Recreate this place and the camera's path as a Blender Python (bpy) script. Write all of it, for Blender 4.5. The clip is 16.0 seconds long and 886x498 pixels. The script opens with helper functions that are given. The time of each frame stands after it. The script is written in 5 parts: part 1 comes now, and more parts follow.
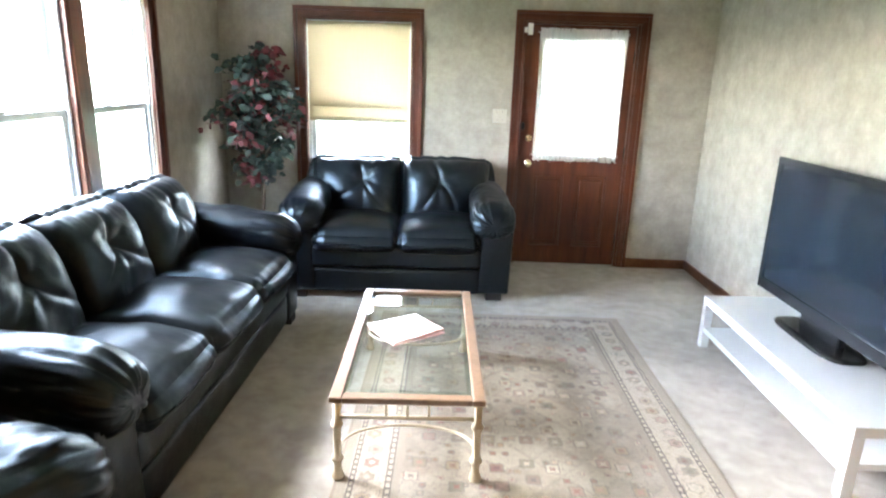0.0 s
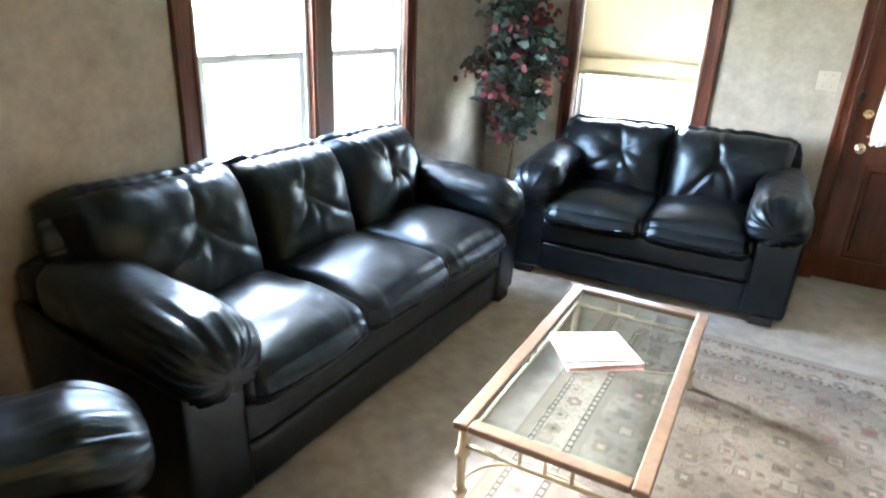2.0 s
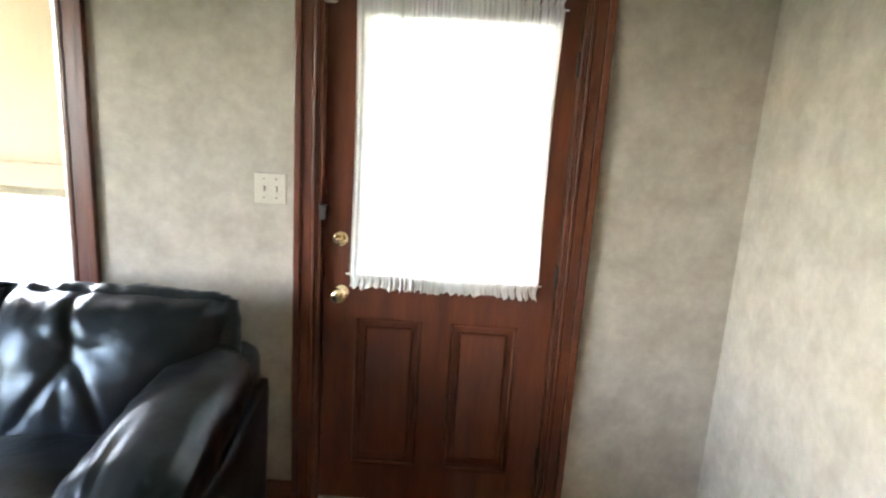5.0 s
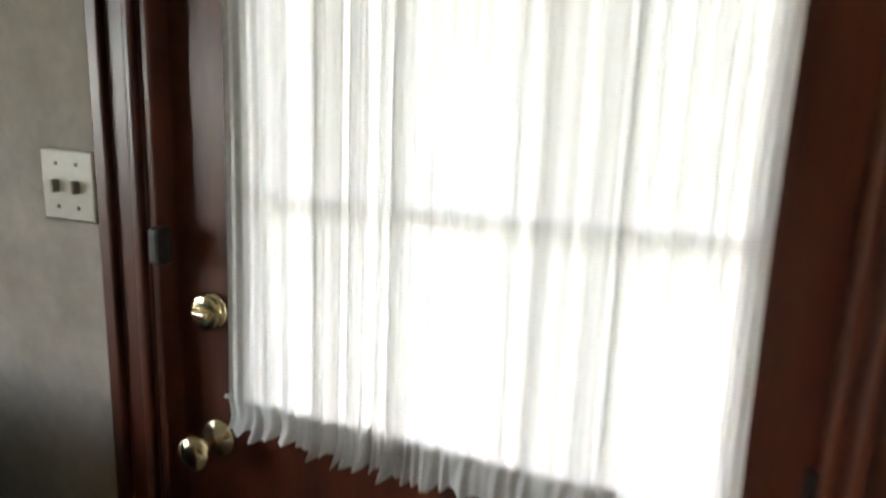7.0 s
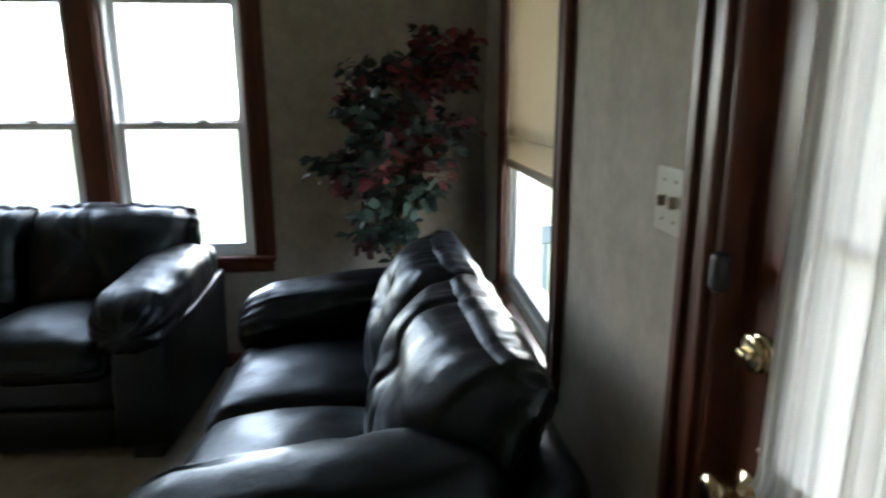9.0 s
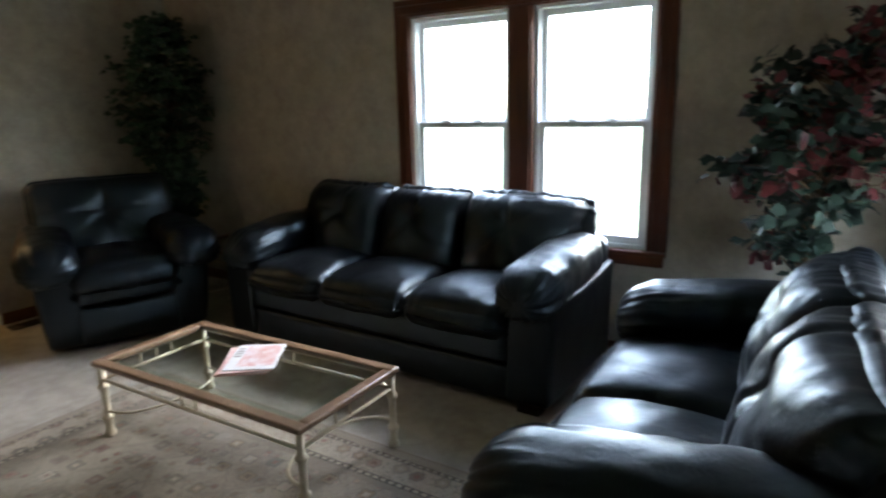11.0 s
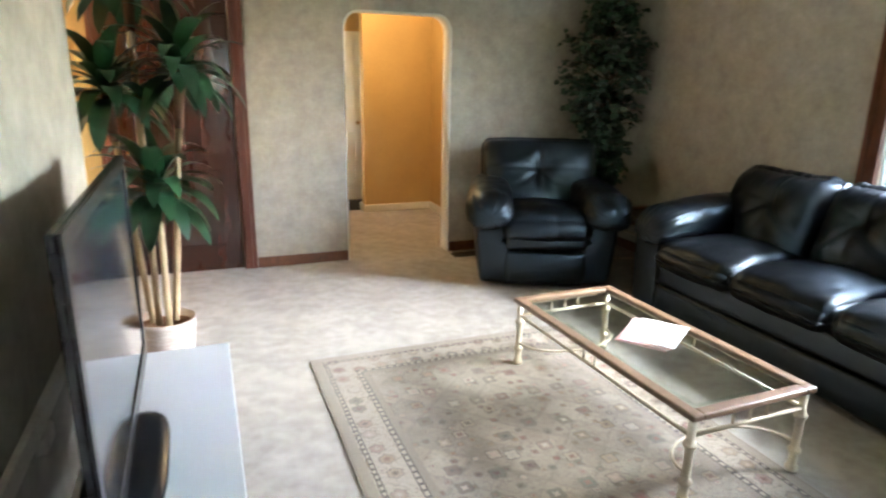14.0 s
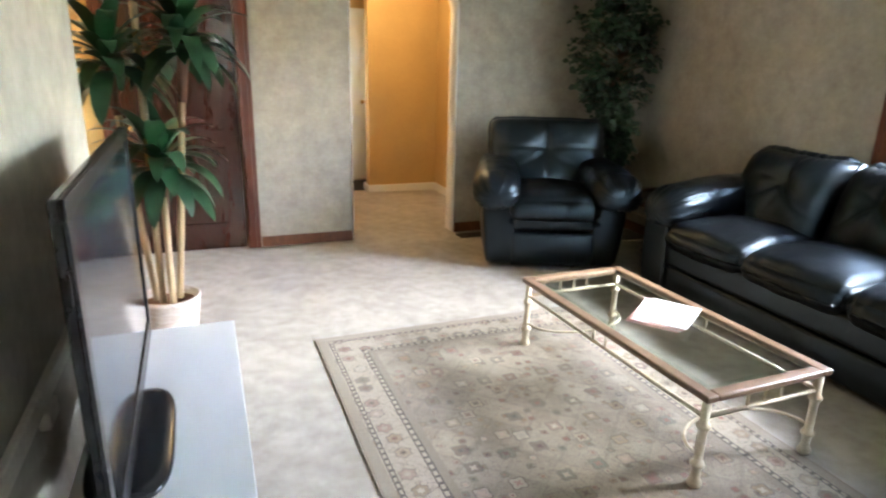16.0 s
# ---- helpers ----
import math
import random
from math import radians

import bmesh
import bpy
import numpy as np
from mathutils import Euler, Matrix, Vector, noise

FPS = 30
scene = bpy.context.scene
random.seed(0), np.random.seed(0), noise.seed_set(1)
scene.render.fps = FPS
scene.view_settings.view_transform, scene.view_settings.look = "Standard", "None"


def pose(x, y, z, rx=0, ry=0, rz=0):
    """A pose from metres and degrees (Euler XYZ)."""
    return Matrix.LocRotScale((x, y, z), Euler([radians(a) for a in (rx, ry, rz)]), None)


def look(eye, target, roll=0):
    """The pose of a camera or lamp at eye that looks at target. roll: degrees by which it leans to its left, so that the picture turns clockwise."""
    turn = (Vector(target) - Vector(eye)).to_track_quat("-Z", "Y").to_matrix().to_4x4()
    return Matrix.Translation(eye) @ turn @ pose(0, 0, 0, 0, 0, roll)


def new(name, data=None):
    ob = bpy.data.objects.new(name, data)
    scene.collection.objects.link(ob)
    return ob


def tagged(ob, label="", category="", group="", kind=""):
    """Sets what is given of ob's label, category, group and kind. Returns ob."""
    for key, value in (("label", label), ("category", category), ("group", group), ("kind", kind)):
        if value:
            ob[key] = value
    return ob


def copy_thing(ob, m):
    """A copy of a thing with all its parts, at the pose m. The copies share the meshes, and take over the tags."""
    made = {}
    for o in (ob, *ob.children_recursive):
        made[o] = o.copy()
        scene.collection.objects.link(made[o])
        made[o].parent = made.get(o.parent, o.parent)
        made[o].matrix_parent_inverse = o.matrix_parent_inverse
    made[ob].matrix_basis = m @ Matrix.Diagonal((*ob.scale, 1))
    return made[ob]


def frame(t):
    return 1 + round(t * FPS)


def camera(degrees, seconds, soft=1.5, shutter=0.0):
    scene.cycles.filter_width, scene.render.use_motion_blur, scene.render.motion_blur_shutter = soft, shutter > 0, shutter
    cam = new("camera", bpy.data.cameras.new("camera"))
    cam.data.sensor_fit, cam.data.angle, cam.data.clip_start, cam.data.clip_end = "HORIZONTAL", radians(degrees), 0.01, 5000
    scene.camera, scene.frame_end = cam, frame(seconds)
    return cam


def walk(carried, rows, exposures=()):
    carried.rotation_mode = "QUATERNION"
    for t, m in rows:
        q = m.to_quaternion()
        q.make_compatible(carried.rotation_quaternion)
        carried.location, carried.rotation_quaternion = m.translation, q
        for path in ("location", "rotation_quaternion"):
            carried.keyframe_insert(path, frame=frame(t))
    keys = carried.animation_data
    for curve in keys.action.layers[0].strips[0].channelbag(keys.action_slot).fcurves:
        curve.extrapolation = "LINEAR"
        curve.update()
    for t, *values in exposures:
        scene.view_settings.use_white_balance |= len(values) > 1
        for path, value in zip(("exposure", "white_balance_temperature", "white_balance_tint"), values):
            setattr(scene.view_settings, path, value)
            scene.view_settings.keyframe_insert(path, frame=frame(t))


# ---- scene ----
cam = camera(71.4, 16.0, soft=2.15, shutter=0.5)
PATH = [
    (0, look((0.138, -0.16, 1.599), (0.118, 1.766, 1.062), 1.9)),
    (0.5, look((0.188, 0.016, 1.639), (0.116, 1.948, 1.125), 0.8)),
    (1, look((0.299, 0.218, 1.635), (-0.114, 2.083, 1.041), 1.7)),
    (1.5, look((0.389, 0.356, 1.633), (-0.307, 2.1, 0.944), 2.2)),
    (2, look((0.445, 0.531, 1.607), (-0.472, 2.155, 0.885), 2.6)),
    (2.5, look((0.533, 0.738, 1.631), (-0.238, 2.486, 1.037), 0.3)),
    (3, look((0.723, 1.164, 1.647), (0.138, 3.008, 1.139), 1.3)),
    (3.5, look((0.815, 1.552, 1.593), (0.5, 3.476, 1.146), 1.6)),
    (4, look((0.927, 2.028, 1.631), (0.936, 3.984, 1.214), 0.1)),
    (4.5, look((0.993, 2.566, 1.575), (1.063, 4.518, 1.145), 0.0)),
    (4.7, look((1.088, 2.724, 1.622), (1.122, 4.674, 1.182), 1.6)),
    (6.8, look((1.461, 4.321, 1.44), (0.896, 6.2, 1.048), 2.2)),
    (7, look((1.463, 4.503, 1.415), (0.727, 6.321, 1.023), 2.4)),
    (7.5, look((1.409, 4.683, 1.491), (0.289, 6.309, 1.17), 0.8)),
    (8, look((1.441, 4.802, 1.468), (-0.235, 5.854, 1.175), 3.1)),
    (8.5, look((1.474, 4.83, 1.49), (-0.43, 5.272, 1.066), -1.6)),
    (9, look((1.563, 4.719, 1.456), (-0.381, 4.863, 1.006), -0.1)),
    (9.5, look((1.632, 4.672, 1.462), (-0.305, 4.593, 0.97), 1.3)),
    (10, look((1.637, 4.694, 1.459), (-0.254, 4.314, 0.931), 0.9)),
    (10.2, look((1.634, 4.756, 1.461), (-0.222, 4.216, 0.949), -0.4)),
    (12.3, look((1.701, 4.819, 1.513), (0.476, 3.311, 1.039), 1.8)),
    (12.5, look((1.713, 4.812, 1.511), (0.545, 3.26, 1.034), 1.7)),
    (13, look((1.74, 4.787, 1.505), (0.71, 3.144, 1.017), 1.6)),
    (13.5, look((1.78, 4.773, 1.505), (0.895, 3.053, 0.997), 0.9)),
    (14, look((1.788, 4.757, 1.503), (1.088, 2.96, 0.97), 1.0)),
    (14.5, look((1.779, 4.78, 1.5), (1.259, 2.926, 0.958), 1.5)),
    (15, look((1.791, 4.747, 1.495), (1.352, 2.878, 0.935), 1.7)),
    (15.5, look((1.765, 4.769, 1.496), (1.256, 2.925, 0.913), 1.3)),
    (16, look((1.803, 4.706, 1.464), (1.112, 2.922, 0.88), 1.4)),
]
EXPOSURES = [(0.0, 7.15, 6000, 12), (1.5, 7.1, 6000, 12), (2.0, 7.2, 6000, 12), (3.0, 7.15, 6150, 13), (4.0, 6.95, 6400, 15), (4.7, 6.95, 6450, 16), (6.8, 5.6, 6650, 17), (7.5, 4.55, 6650, 15), (8.0, 4.3, 6700, 14),
             (9.0, 4.85, 6400, 11), (10.2, 5.05, 6200, 11), (12.3, 5.75, 6000, 10), (13.0, 6.2, 6000, 10), (13.5, 6.83, 5950, 9), (14.0, 6.85, 5950, 9), (16.0, 6.85, 5950, 10)]
walk(cam, PATH, EXPOSURES)

# ---- light ----
world = bpy.data.worlds.new("sky")
scene.world = world
world.use_nodes = True
wn = world.node_tree.nodes
wl = world.node_tree.links
sky = wn.new("ShaderNodeTexSky")
sky.sky_type = "NISHITA"
sky.sun_disc = False
sky.sun_elevation = radians(30.7)
sky.sun_rotation = radians(296.6)
sky.dust_density = 0.2
sky.air_density = 1.0
sky.ozone_density = 1.0
hsv = wn.new("ShaderNodeHueSaturation")
hsv.inputs["Saturation"].default_value = 0.52
wl.new(sky.outputs[0], hsv.inputs["Color"])
wl.new(hsv.outputs[0], wn["Background"].inputs["Color"])
wn["Background"].inputs["Strength"].default_value = 0.12

sun = new("sun", bpy.data.lights.new("sun", "SUN"))
sun.data.energy = 0.52
sun.data.angle = radians(34)
sun.data.color = (1.0, 0.98, 0.95)
sun.matrix_world = look((-8.0, 4.0, 5.3), (0, 0, 0))


def bulb(name, at, watts, colour, size=0.06):
    ob = new(name, bpy.data.lights.new(name, "POINT"))
    ob.data.energy, ob.data.color, ob.data.shadow_soft_size = watts, colour, size
    ob.location = at
    return ob


bulb("hall_bulb", (0.15, -1.25, 2.22), 0.37, (1.0, 0.68, 0.32))
bulb("side_room_bulb", (2.95, 0.9, 2.15), 0.22, (1.0, 0.72, 0.38))


# ---- materials ----
def nodes_of(name):
    m = bpy.data.materials.new(name)
    m.use_nodes = True
    return m, m.node_tree.nodes, m.node_tree.links, m.node_tree.nodes["Principled BSDF"]


def mixed(n, l, fac, a, b, blend="MIX"):
    x = n.new("ShaderNodeMix")
    x.data_type, x.blend_type = "RGBA", blend
    for sock, v in ((0, fac), (6, a), (7, b)):
        if isinstance(v, (int, float)):
            x.inputs[sock].default_value = v
        elif isinstance(v, tuple):
            x.inputs[sock].default_value = (*v, 1) if len(v) == 3 else v
        else:
            l.new(v, x.inputs[sock])
    return x.outputs[2]


def noise_tex(n, l, coord, scale, detail=4, rough=0.55, stretch=None):
    t = n.new("ShaderNodeTexNoise")
    t.inputs["Scale"].default_value, t.inputs["Detail"].default_value, t.inputs["Roughness"].default_value = scale, detail, rough
    if stretch:
        mp = n.new("ShaderNodeMapping")
        mp.inputs["Scale"].default_value = stretch
        l.new(coord, mp.inputs["Vector"])
        coord = mp.outputs[0]
    l.new(coord, t.inputs["Vector"])
    return t.outputs["Fac"]


def ramp(n, l, fac, stops):
    r = n.new("ShaderNodeValToRGB")
    e = r.color_ramp.elements
    while len(e) < len(stops):
        e.new(0.5)
    for k, (p, c) in zip(e, stops):
        k.position = p
        k.color = (*c, 1) if len(c) == 3 else c
    l.new(fac, r.inputs[0])
    return r.outputs[0]


def bumped(n, l, bsdf, height, strength, dist):
    b = n.new("ShaderNodeBump")
    b.inputs["Strength"].default_value, b.inputs["Distance"].default_value = strength, dist
    l.new(height, b.inputs["Height"])
    l.new(b.outputs[0], bsdf.inputs["Normal"])


def surface(name, a, b, rough, big=3.0, fine=60.0, bump=0.15, dist=0.002, metal=0.0, stretch=None, vary=0.08, coat=0.0, island=0.0):
    """A surface of two tones a and b, mottled at two scales, with fine relief."""
    m, n, l, p = nodes_of(name)
    co = n.new("ShaderNodeTexCoord").outputs["Object"]
    f1 = noise_tex(n, l, co, big, 3, 0.6, stretch)
    f2 = noise_tex(n, l, co, fine, 3, 0.6, stretch)
    s1 = ramp(n, l, f1, [(0.3, (0, 0, 0)), (0.7, (1, 1, 1))])
    c = mixed(n, l, s1, a, b)
    c = mixed(n, l, vary * 2, c, ramp(n, l, f2, [(0.3, (0.25, 0.25, 0.25)), (0.7, (0.85, 0.85, 0.85))]), "OVERLAY")
    if island:
        g = n.new("ShaderNodeNewGeometry")
        c = mixed(n, l, island, c, ramp(n, l, g.outputs["Random Per Island"], [(0, (0.1, 0.1, 0.1)), (1, (0.95, 0.95, 0.95))]), "OVERLAY")
    l.new(c, p.inputs["Base Color"])
    p.inputs["Roughness"].default_value, p.inputs["Metallic"].default_value = rough, metal
    p.inputs["Coat Weight"].default_value = coat
    p.inputs["Coat Roughness"].default_value = 0.15
    if bump:
        bumped(n, l, p, f2, bump, dist)
    return m


M_WALL = surface("wallpaper", (0.450, 0.406, 0.334), (0.342, 0.300, 0.240), 0.75, 8, 34, 0.10, 0.002, vary=0.05)
M_HALL = surface("ochre_paint", (0.56, 0.37, 0.14), (0.50, 0.33, 0.12), 0.6, 2, 80, 0.08, 0.001, vary=0.05)
M_CEIL = surface("ceiling_paint", (0.62, 0.60, 0.56), (0.58, 0.56, 0.52), 0.85, 3, 90, 0.2, 0.002)
M_WOOD = surface("stained_wood", (0.125, 0.030, 0.0095), (0.062, 0.014, 0.0048), 0.40, 3, 22, 0.05, 0.0008, stretch=(6, 6, 0.7), vary=0.10, coat=0.06)
M_WOOD_H = surface("stained_wood_level", (0.125, 0.030, 0.0095), (0.062, 0.014, 0.0048), 0.40, 3, 22, 0.05, 0.0008, stretch=(0.7, 6, 6), vary=0.10, coat=0.06)
M_WOOD_Y = surface("stained_wood_along", (0.125, 0.030, 0.0095), (0.062, 0.014, 0.0048), 0.40, 3, 22, 0.05, 0.0008, stretch=(6, 0.7, 6), vary=0.10, coat=0.06)
M_DARKDOOR = surface("dark_stained_door", (0.048, 0.0125, 0.0065), (0.027, 0.007, 0.004), 0.25, 2, 22, 0.06, 0.001, stretch=(9, 9, 1), vary=0.14, coat=0.5)
M_BASE = surface("baseboard_wood", (0.17, 0.068, 0.026), (0.11, 0.04, 0.016), 0.38, 4, 30, 0.08, 0.001, vary=0.15, coat=0.2)
M_VINYL = surface("white_vinyl", (0.80, 0.82, 0.84), (0.75, 0.77, 0.80), 0.35, 3, 60, 0.03, 0.001, vary=0.03)
M_WHITE = surface("white_gloss_paint", (0.80, 0.79, 0.75), (0.76, 0.75, 0.71), 0.4, 3, 70, 0.05, 0.001, vary=0.03)
M_BENCH = surface("white_foil", (0.68, 0.69, 0.69), (0.65, 0.66, 0.67), 0.32, 2, 90, 0.02, 0.0005, vary=0.02)
M_METAL = surface("cream_enamel", (0.56, 0.49, 0.36), (0.48, 0.41, 0.29), 0.35, 14, 120, 0.08, 0.0006, vary=0.10, metal=0.15)
M_OAK = surface("honey_wood", (0.20, 0.125, 0.075), (0.145, 0.086, 0.05), 0.35, 6, 40, 0.06, 0.0006, vary=0.14, coat=0.25)
M_BRASS = surface("polished_brass", (0.82, 0.69, 0.44), (0.74, 0.61, 0.37), 0.18, 8, 90, 0.02, 0.0004, metal=1.0, vary=0.05)
M_BLACK = surface("black_plastic", (0.012, 0.012, 0.014), (0.018, 0.018, 0.02), 0.22, 4, 160, 0.03, 0.0004, vary=0.03)
M_BLACKMETAL = surface("dark_latch_metal", (0.010, 0.008, 0.007), (0.016, 0.012, 0.010), 0.45, 9, 100, 0.05, 0.0005, metal=0.0)
M_FOOT = surface("black_wood_foot", (0.012, 0.010, 0.009), (0.02, 0.016, 0.014), 0.5, 6, 60, 0.05, 0.0006)
M_PLATE = surface("ivory_plate", (0.55, 0.51, 0.42), (0.50, 0.46, 0.38), 0.35, 6, 80, 0.03, 0.0004, vary=0.04)
M_SCREW = surface("brown_toggle", (0.20, 0.14, 0.09), (0.15, 0.10, 0.06), 0.4, 9, 90, 0.03, 0.0003)
M_SENSOR = surface("white_sensor_plastic", (0.82, 0.82, 0.8), (0.78, 0.78, 0.76), 0.4, 5, 90, 0.02, 0.0004, vary=0.02)
M_BAMBOO = surface("bamboo_cane", (0.44, 0.33, 0.19), (0.34, 0.24, 0.125), 0.42, 9, 60, 0.08, 0.0008, stretch=(6, 6, 1), vary=0.12)
M_HUSK = surface("brown_husk", (0.13, 0.055, 0.03), (0.08, 0.035, 0.02), 0.75, 16, 90, 0.4, 0.003, stretch=(6, 6, 1), vary=0.2)
M_PALM = surface("palm_leaf", (0.024, 0.070, 0.028), (0.012, 0.040, 0.017), 0.38, 12, 70, 0.1, 0.001, vary=0.12, island=0.35)
M_FICUS = surface("ficus_leaf", (0.026, 0.060, 0.026), (0.014, 0.036, 0.016), 0.4, 12, 70, 0.1, 0.001, vary=0.12, island=0.45)
M_GREENLEAF = surface("silk_leaf_green", (0.026, 0.050, 0.036), (0.013, 0.027, 0.021), 0.65, 12, 70, 0.1, 0.001, vary=0.12, island=0.5)
M_REDLEAF = surface("silk_leaf_red", (0.17, 0.028, 0.034), (0.075, 0.014, 0.018), 0.65, 12, 70, 0.1, 0.001, vary=0.12, island=0.6)
M_BARK = surface("twig_bark", (0.16, 0.10, 0.06), (0.09, 0.055, 0.035), 0.8, 20, 120, 0.4, 0.002, vary=0.15)
M_POT = surface("whitewashed_wicker", (0.54, 0.47, 0.41), (0.42, 0.34, 0.28), 0.7, 14, 90, 0.4, 0.003, stretch=(1, 1, 5), vary=0.2)
M_DARKPOT = surface("dark_pot", (0.05, 0.035, 0.025), (0.03, 0.02, 0.016), 0.6, 8, 70, 0.2, 0.002)
M_SOIL = surface("coir", (0.24, 0.13, 0.07), (0.14, 0.075, 0.04), 0.95, 30, 160, 0.9, 0.006, vary=0.25)
M_PORCH = surface("porch_paint", (0.13, 0.175, 0.20), (0.10, 0.14, 0.165), 0.55, 4, 60, 0.1, 0.001)
M_DECK = surface("porch_boards", (0.42, 0.42, 0.40), (0.35, 0.35, 0.33), 0.7, 4, 60, 0.15, 0.002)
M_LAWN = surface("lawn", (0.13, 0.165, 0.075), (0.095, 0.125, 0.05), 0.95, 0.6, 25, 0.6, 0.03, vary=0.2)
M_TREE = surface("far_foliage", (0.115, 0.16, 0.075), (0.08, 0.115, 0.05), 0.8, 0.8, 8, 0.2, 0.03, island=0.5)
M_MAT = surface("dark_mat", (0.035, 0.032, 0.03), (0.02, 0.02, 0.02), 0.95, 30, 200, 0.5, 0.004)
M_CABLE = surface("pale_cable_cover", (0.60, 0.54, 0.44), (0.54, 0.48, 0.39), 0.5, 6, 60, 0.03, 0.0005)


def leather():
    m, n, l, p = nodes_of("black_leather")
    co = n.new("ShaderNodeTexCoord").outputs["Object"]
    f = noise_tex(n, l, co, 5, 4)
    c = mixed(n, l, f, (0.0014, 0.0020, 0.0034), (0.0026, 0.0034, 0.0052))
    l.new(c, p.inputs["Base Color"])
    rr = n.new("ShaderNodeMapRange")
    rr.inputs["To Min"].default_value, rr.inputs["To Max"].default_value = 0.32, 0.44
    l.new(noise_tex(n, l, co, 9, 4), rr.inputs["Value"])
    l.new(rr.outputs[0], p.inputs["Roughness"])
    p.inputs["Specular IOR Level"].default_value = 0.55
    # blue tint on the highlights stands in for the sky's bluish reflection
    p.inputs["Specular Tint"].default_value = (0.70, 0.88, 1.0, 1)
    p.inputs["Coat Weight"].default_value, p.inputs["Coat Roughness"].default_value = 0.05, 0.3
    v = n.new("ShaderNodeTexVoronoi")
    v.inputs["Scale"].default_value = 420
    l.new(co, v.inputs["Vector"])
    crease = noise_tex(n, l, co, 22, 5, 0.6)
    add = n.new("ShaderNodeMath")
    add.operation = "MULTIPLY_ADD"
    add.inputs[1].default_value = 0.10
    l.new(v.outputs["Distance"], add.inputs[0])
    l.new(crease, add.inputs[2])
    # soft crinkles, a few centimetres apart
    fold = noise_tex(n, l, co, 13, 3, 0.55)
    ridge = n.new("ShaderNodeMath")
    ridge.operation = "PINGPONG"
    ridge.inputs[1].default_value = 0.16
    l.new(fold, ridge.inputs[0])
    both = n.new("ShaderNodeMath")
    both.operation = "MULTIPLY_ADD"
    both.inputs[1].default_value = 2.2
    l.new(ridge.outputs[0], both.inputs[0])
    l.new(add.outputs[0], both.inputs[2])
    bumped(n, l, p, both.outputs[0], 0.34, 0.005)
    return m


def carpet():
    m, n, l, p = nodes_of("beige_carpet")
    co = n.new("ShaderNodeTexCoord").outputs["Object"]
    spots = mixed(n, l, 0.45, noise_tex(n, l, co, 11, 4, 0.6), noise_tex(n, l, co, 3.1, 3, 0.6))
    tread = ramp(n, l, spots, [(0.40, (0, 0, 0)), (0.60, (1, 1, 1))])
    c = mixed(n, l, tread, (0.295, 0.255, 0.203), (0.415, 0.37, 0.31))
    pile = noise_tex(n, l, co, 260, 3, 0.7)
    c = mixed(n, l, 0.45, c, ramp(n, l, pile, [(0.3, (0.2, 0.2, 0.2)), (0.7, (0.8, 0.8, 0.8))]), "OVERLAY")
    l.new(c, p.inputs["Base Color"])
    p.inputs["Roughness"].default_value = 0.95
    p.inputs["Sheen Weight"].default_value = 0.25
    bumped(n, l, p, pile, 0.6, 0.006)
    return m


def pane_glass(name, tint=(0.97, 0.985, 0.98)):
    """Thin clear glass: a sheet that lets light straight through and mirrors at a slant."""
    m, n, l, p = nodes_of(name)
    t = n.new("ShaderNodeBsdfTransparent")
    t.inputs["Color"].default_value = (*tint, 1)
    g = n.new("ShaderNodeBsdfGlossy")
    g.inputs["Roughness"].default_value = 0.02
    fr = n.new("ShaderNodeFresnel")
    fr.inputs["IOR"].default_value = 1.5
    mx = n.new("ShaderNodeMixShader")
    l.new(fr.outputs[0], mx.inputs[0])
    l.new(t.outputs[0], mx.inputs[1])
    l.new(g.outputs[0], mx.inputs[2])
    l.new(mx.outputs[0], n["Material Output"].inputs["Surface"])
    return m


def fabric(name, colour, through_colour, share, scale=300, gather=0.0):
    """Cloth that lets part of the light through."""
    m, n, l, p = nodes_of(name)
    co = n.new("ShaderNodeTexCoord").outputs["Object"]
    weave = noise_tex(n, l, co, scale, 2, 0.6)
    slub = noise_tex(n, l, co, 14, 3, 0.6, (6, 6, 0.4))
    c = mixed(n, l, slub, colour, tuple(x * 0.88 for x in colour))
    l.new(c, p.inputs["Base Color"])
    p.inputs["Roughness"].default_value = 0.9
    bumped(n, l, p, weave, 0.2, 0.001)
    t = n.new("ShaderNodeBsdfTranslucent")
    thru = mixed(n, l, slub, through_colour, tuple(x * 0.85 for x in through_colour))
    if gather:
        # where the cloth is gathered it lies in several layers and lets less light through
        dense = noise_tex(n, l, co, 1.0, 1, 0.5, (4.3, 0.0, 0.12))
        streak = noise_tex(n, l, co, 1.0, 2, 0.5, (31, 0.0, 0.12))
        d1 = ramp(n, l, dense, [(0.36, (0.25, 0.25, 0.25)), (0.54, (1, 1, 1))])
        d2 = ramp(n, l, streak, [(0.40, (0, 0, 0)), (0.56, (1, 1, 1))])
        both = mixed(n, l, 1.0, d1, d2, "MULTIPLY")
        thin = mixed(n, l, both, (1, 1, 1), (1 - gather, 1 - gather, (1 - gather) * 0.93))
        thru = mixed(n, l, 1.0, thru, thin, "MULTIPLY")
    l.new(thru, t.inputs["Color"])
    mx = n.new("ShaderNodeMixShader")
    mx.inputs[0].default_value = share
    l.new(p.outputs[0], mx.inputs[1])
    l.new(t.outputs[0], mx.inputs[2])
    l.new(mx.outputs[0], n["Material Output"].inputs["Surface"])
    return m


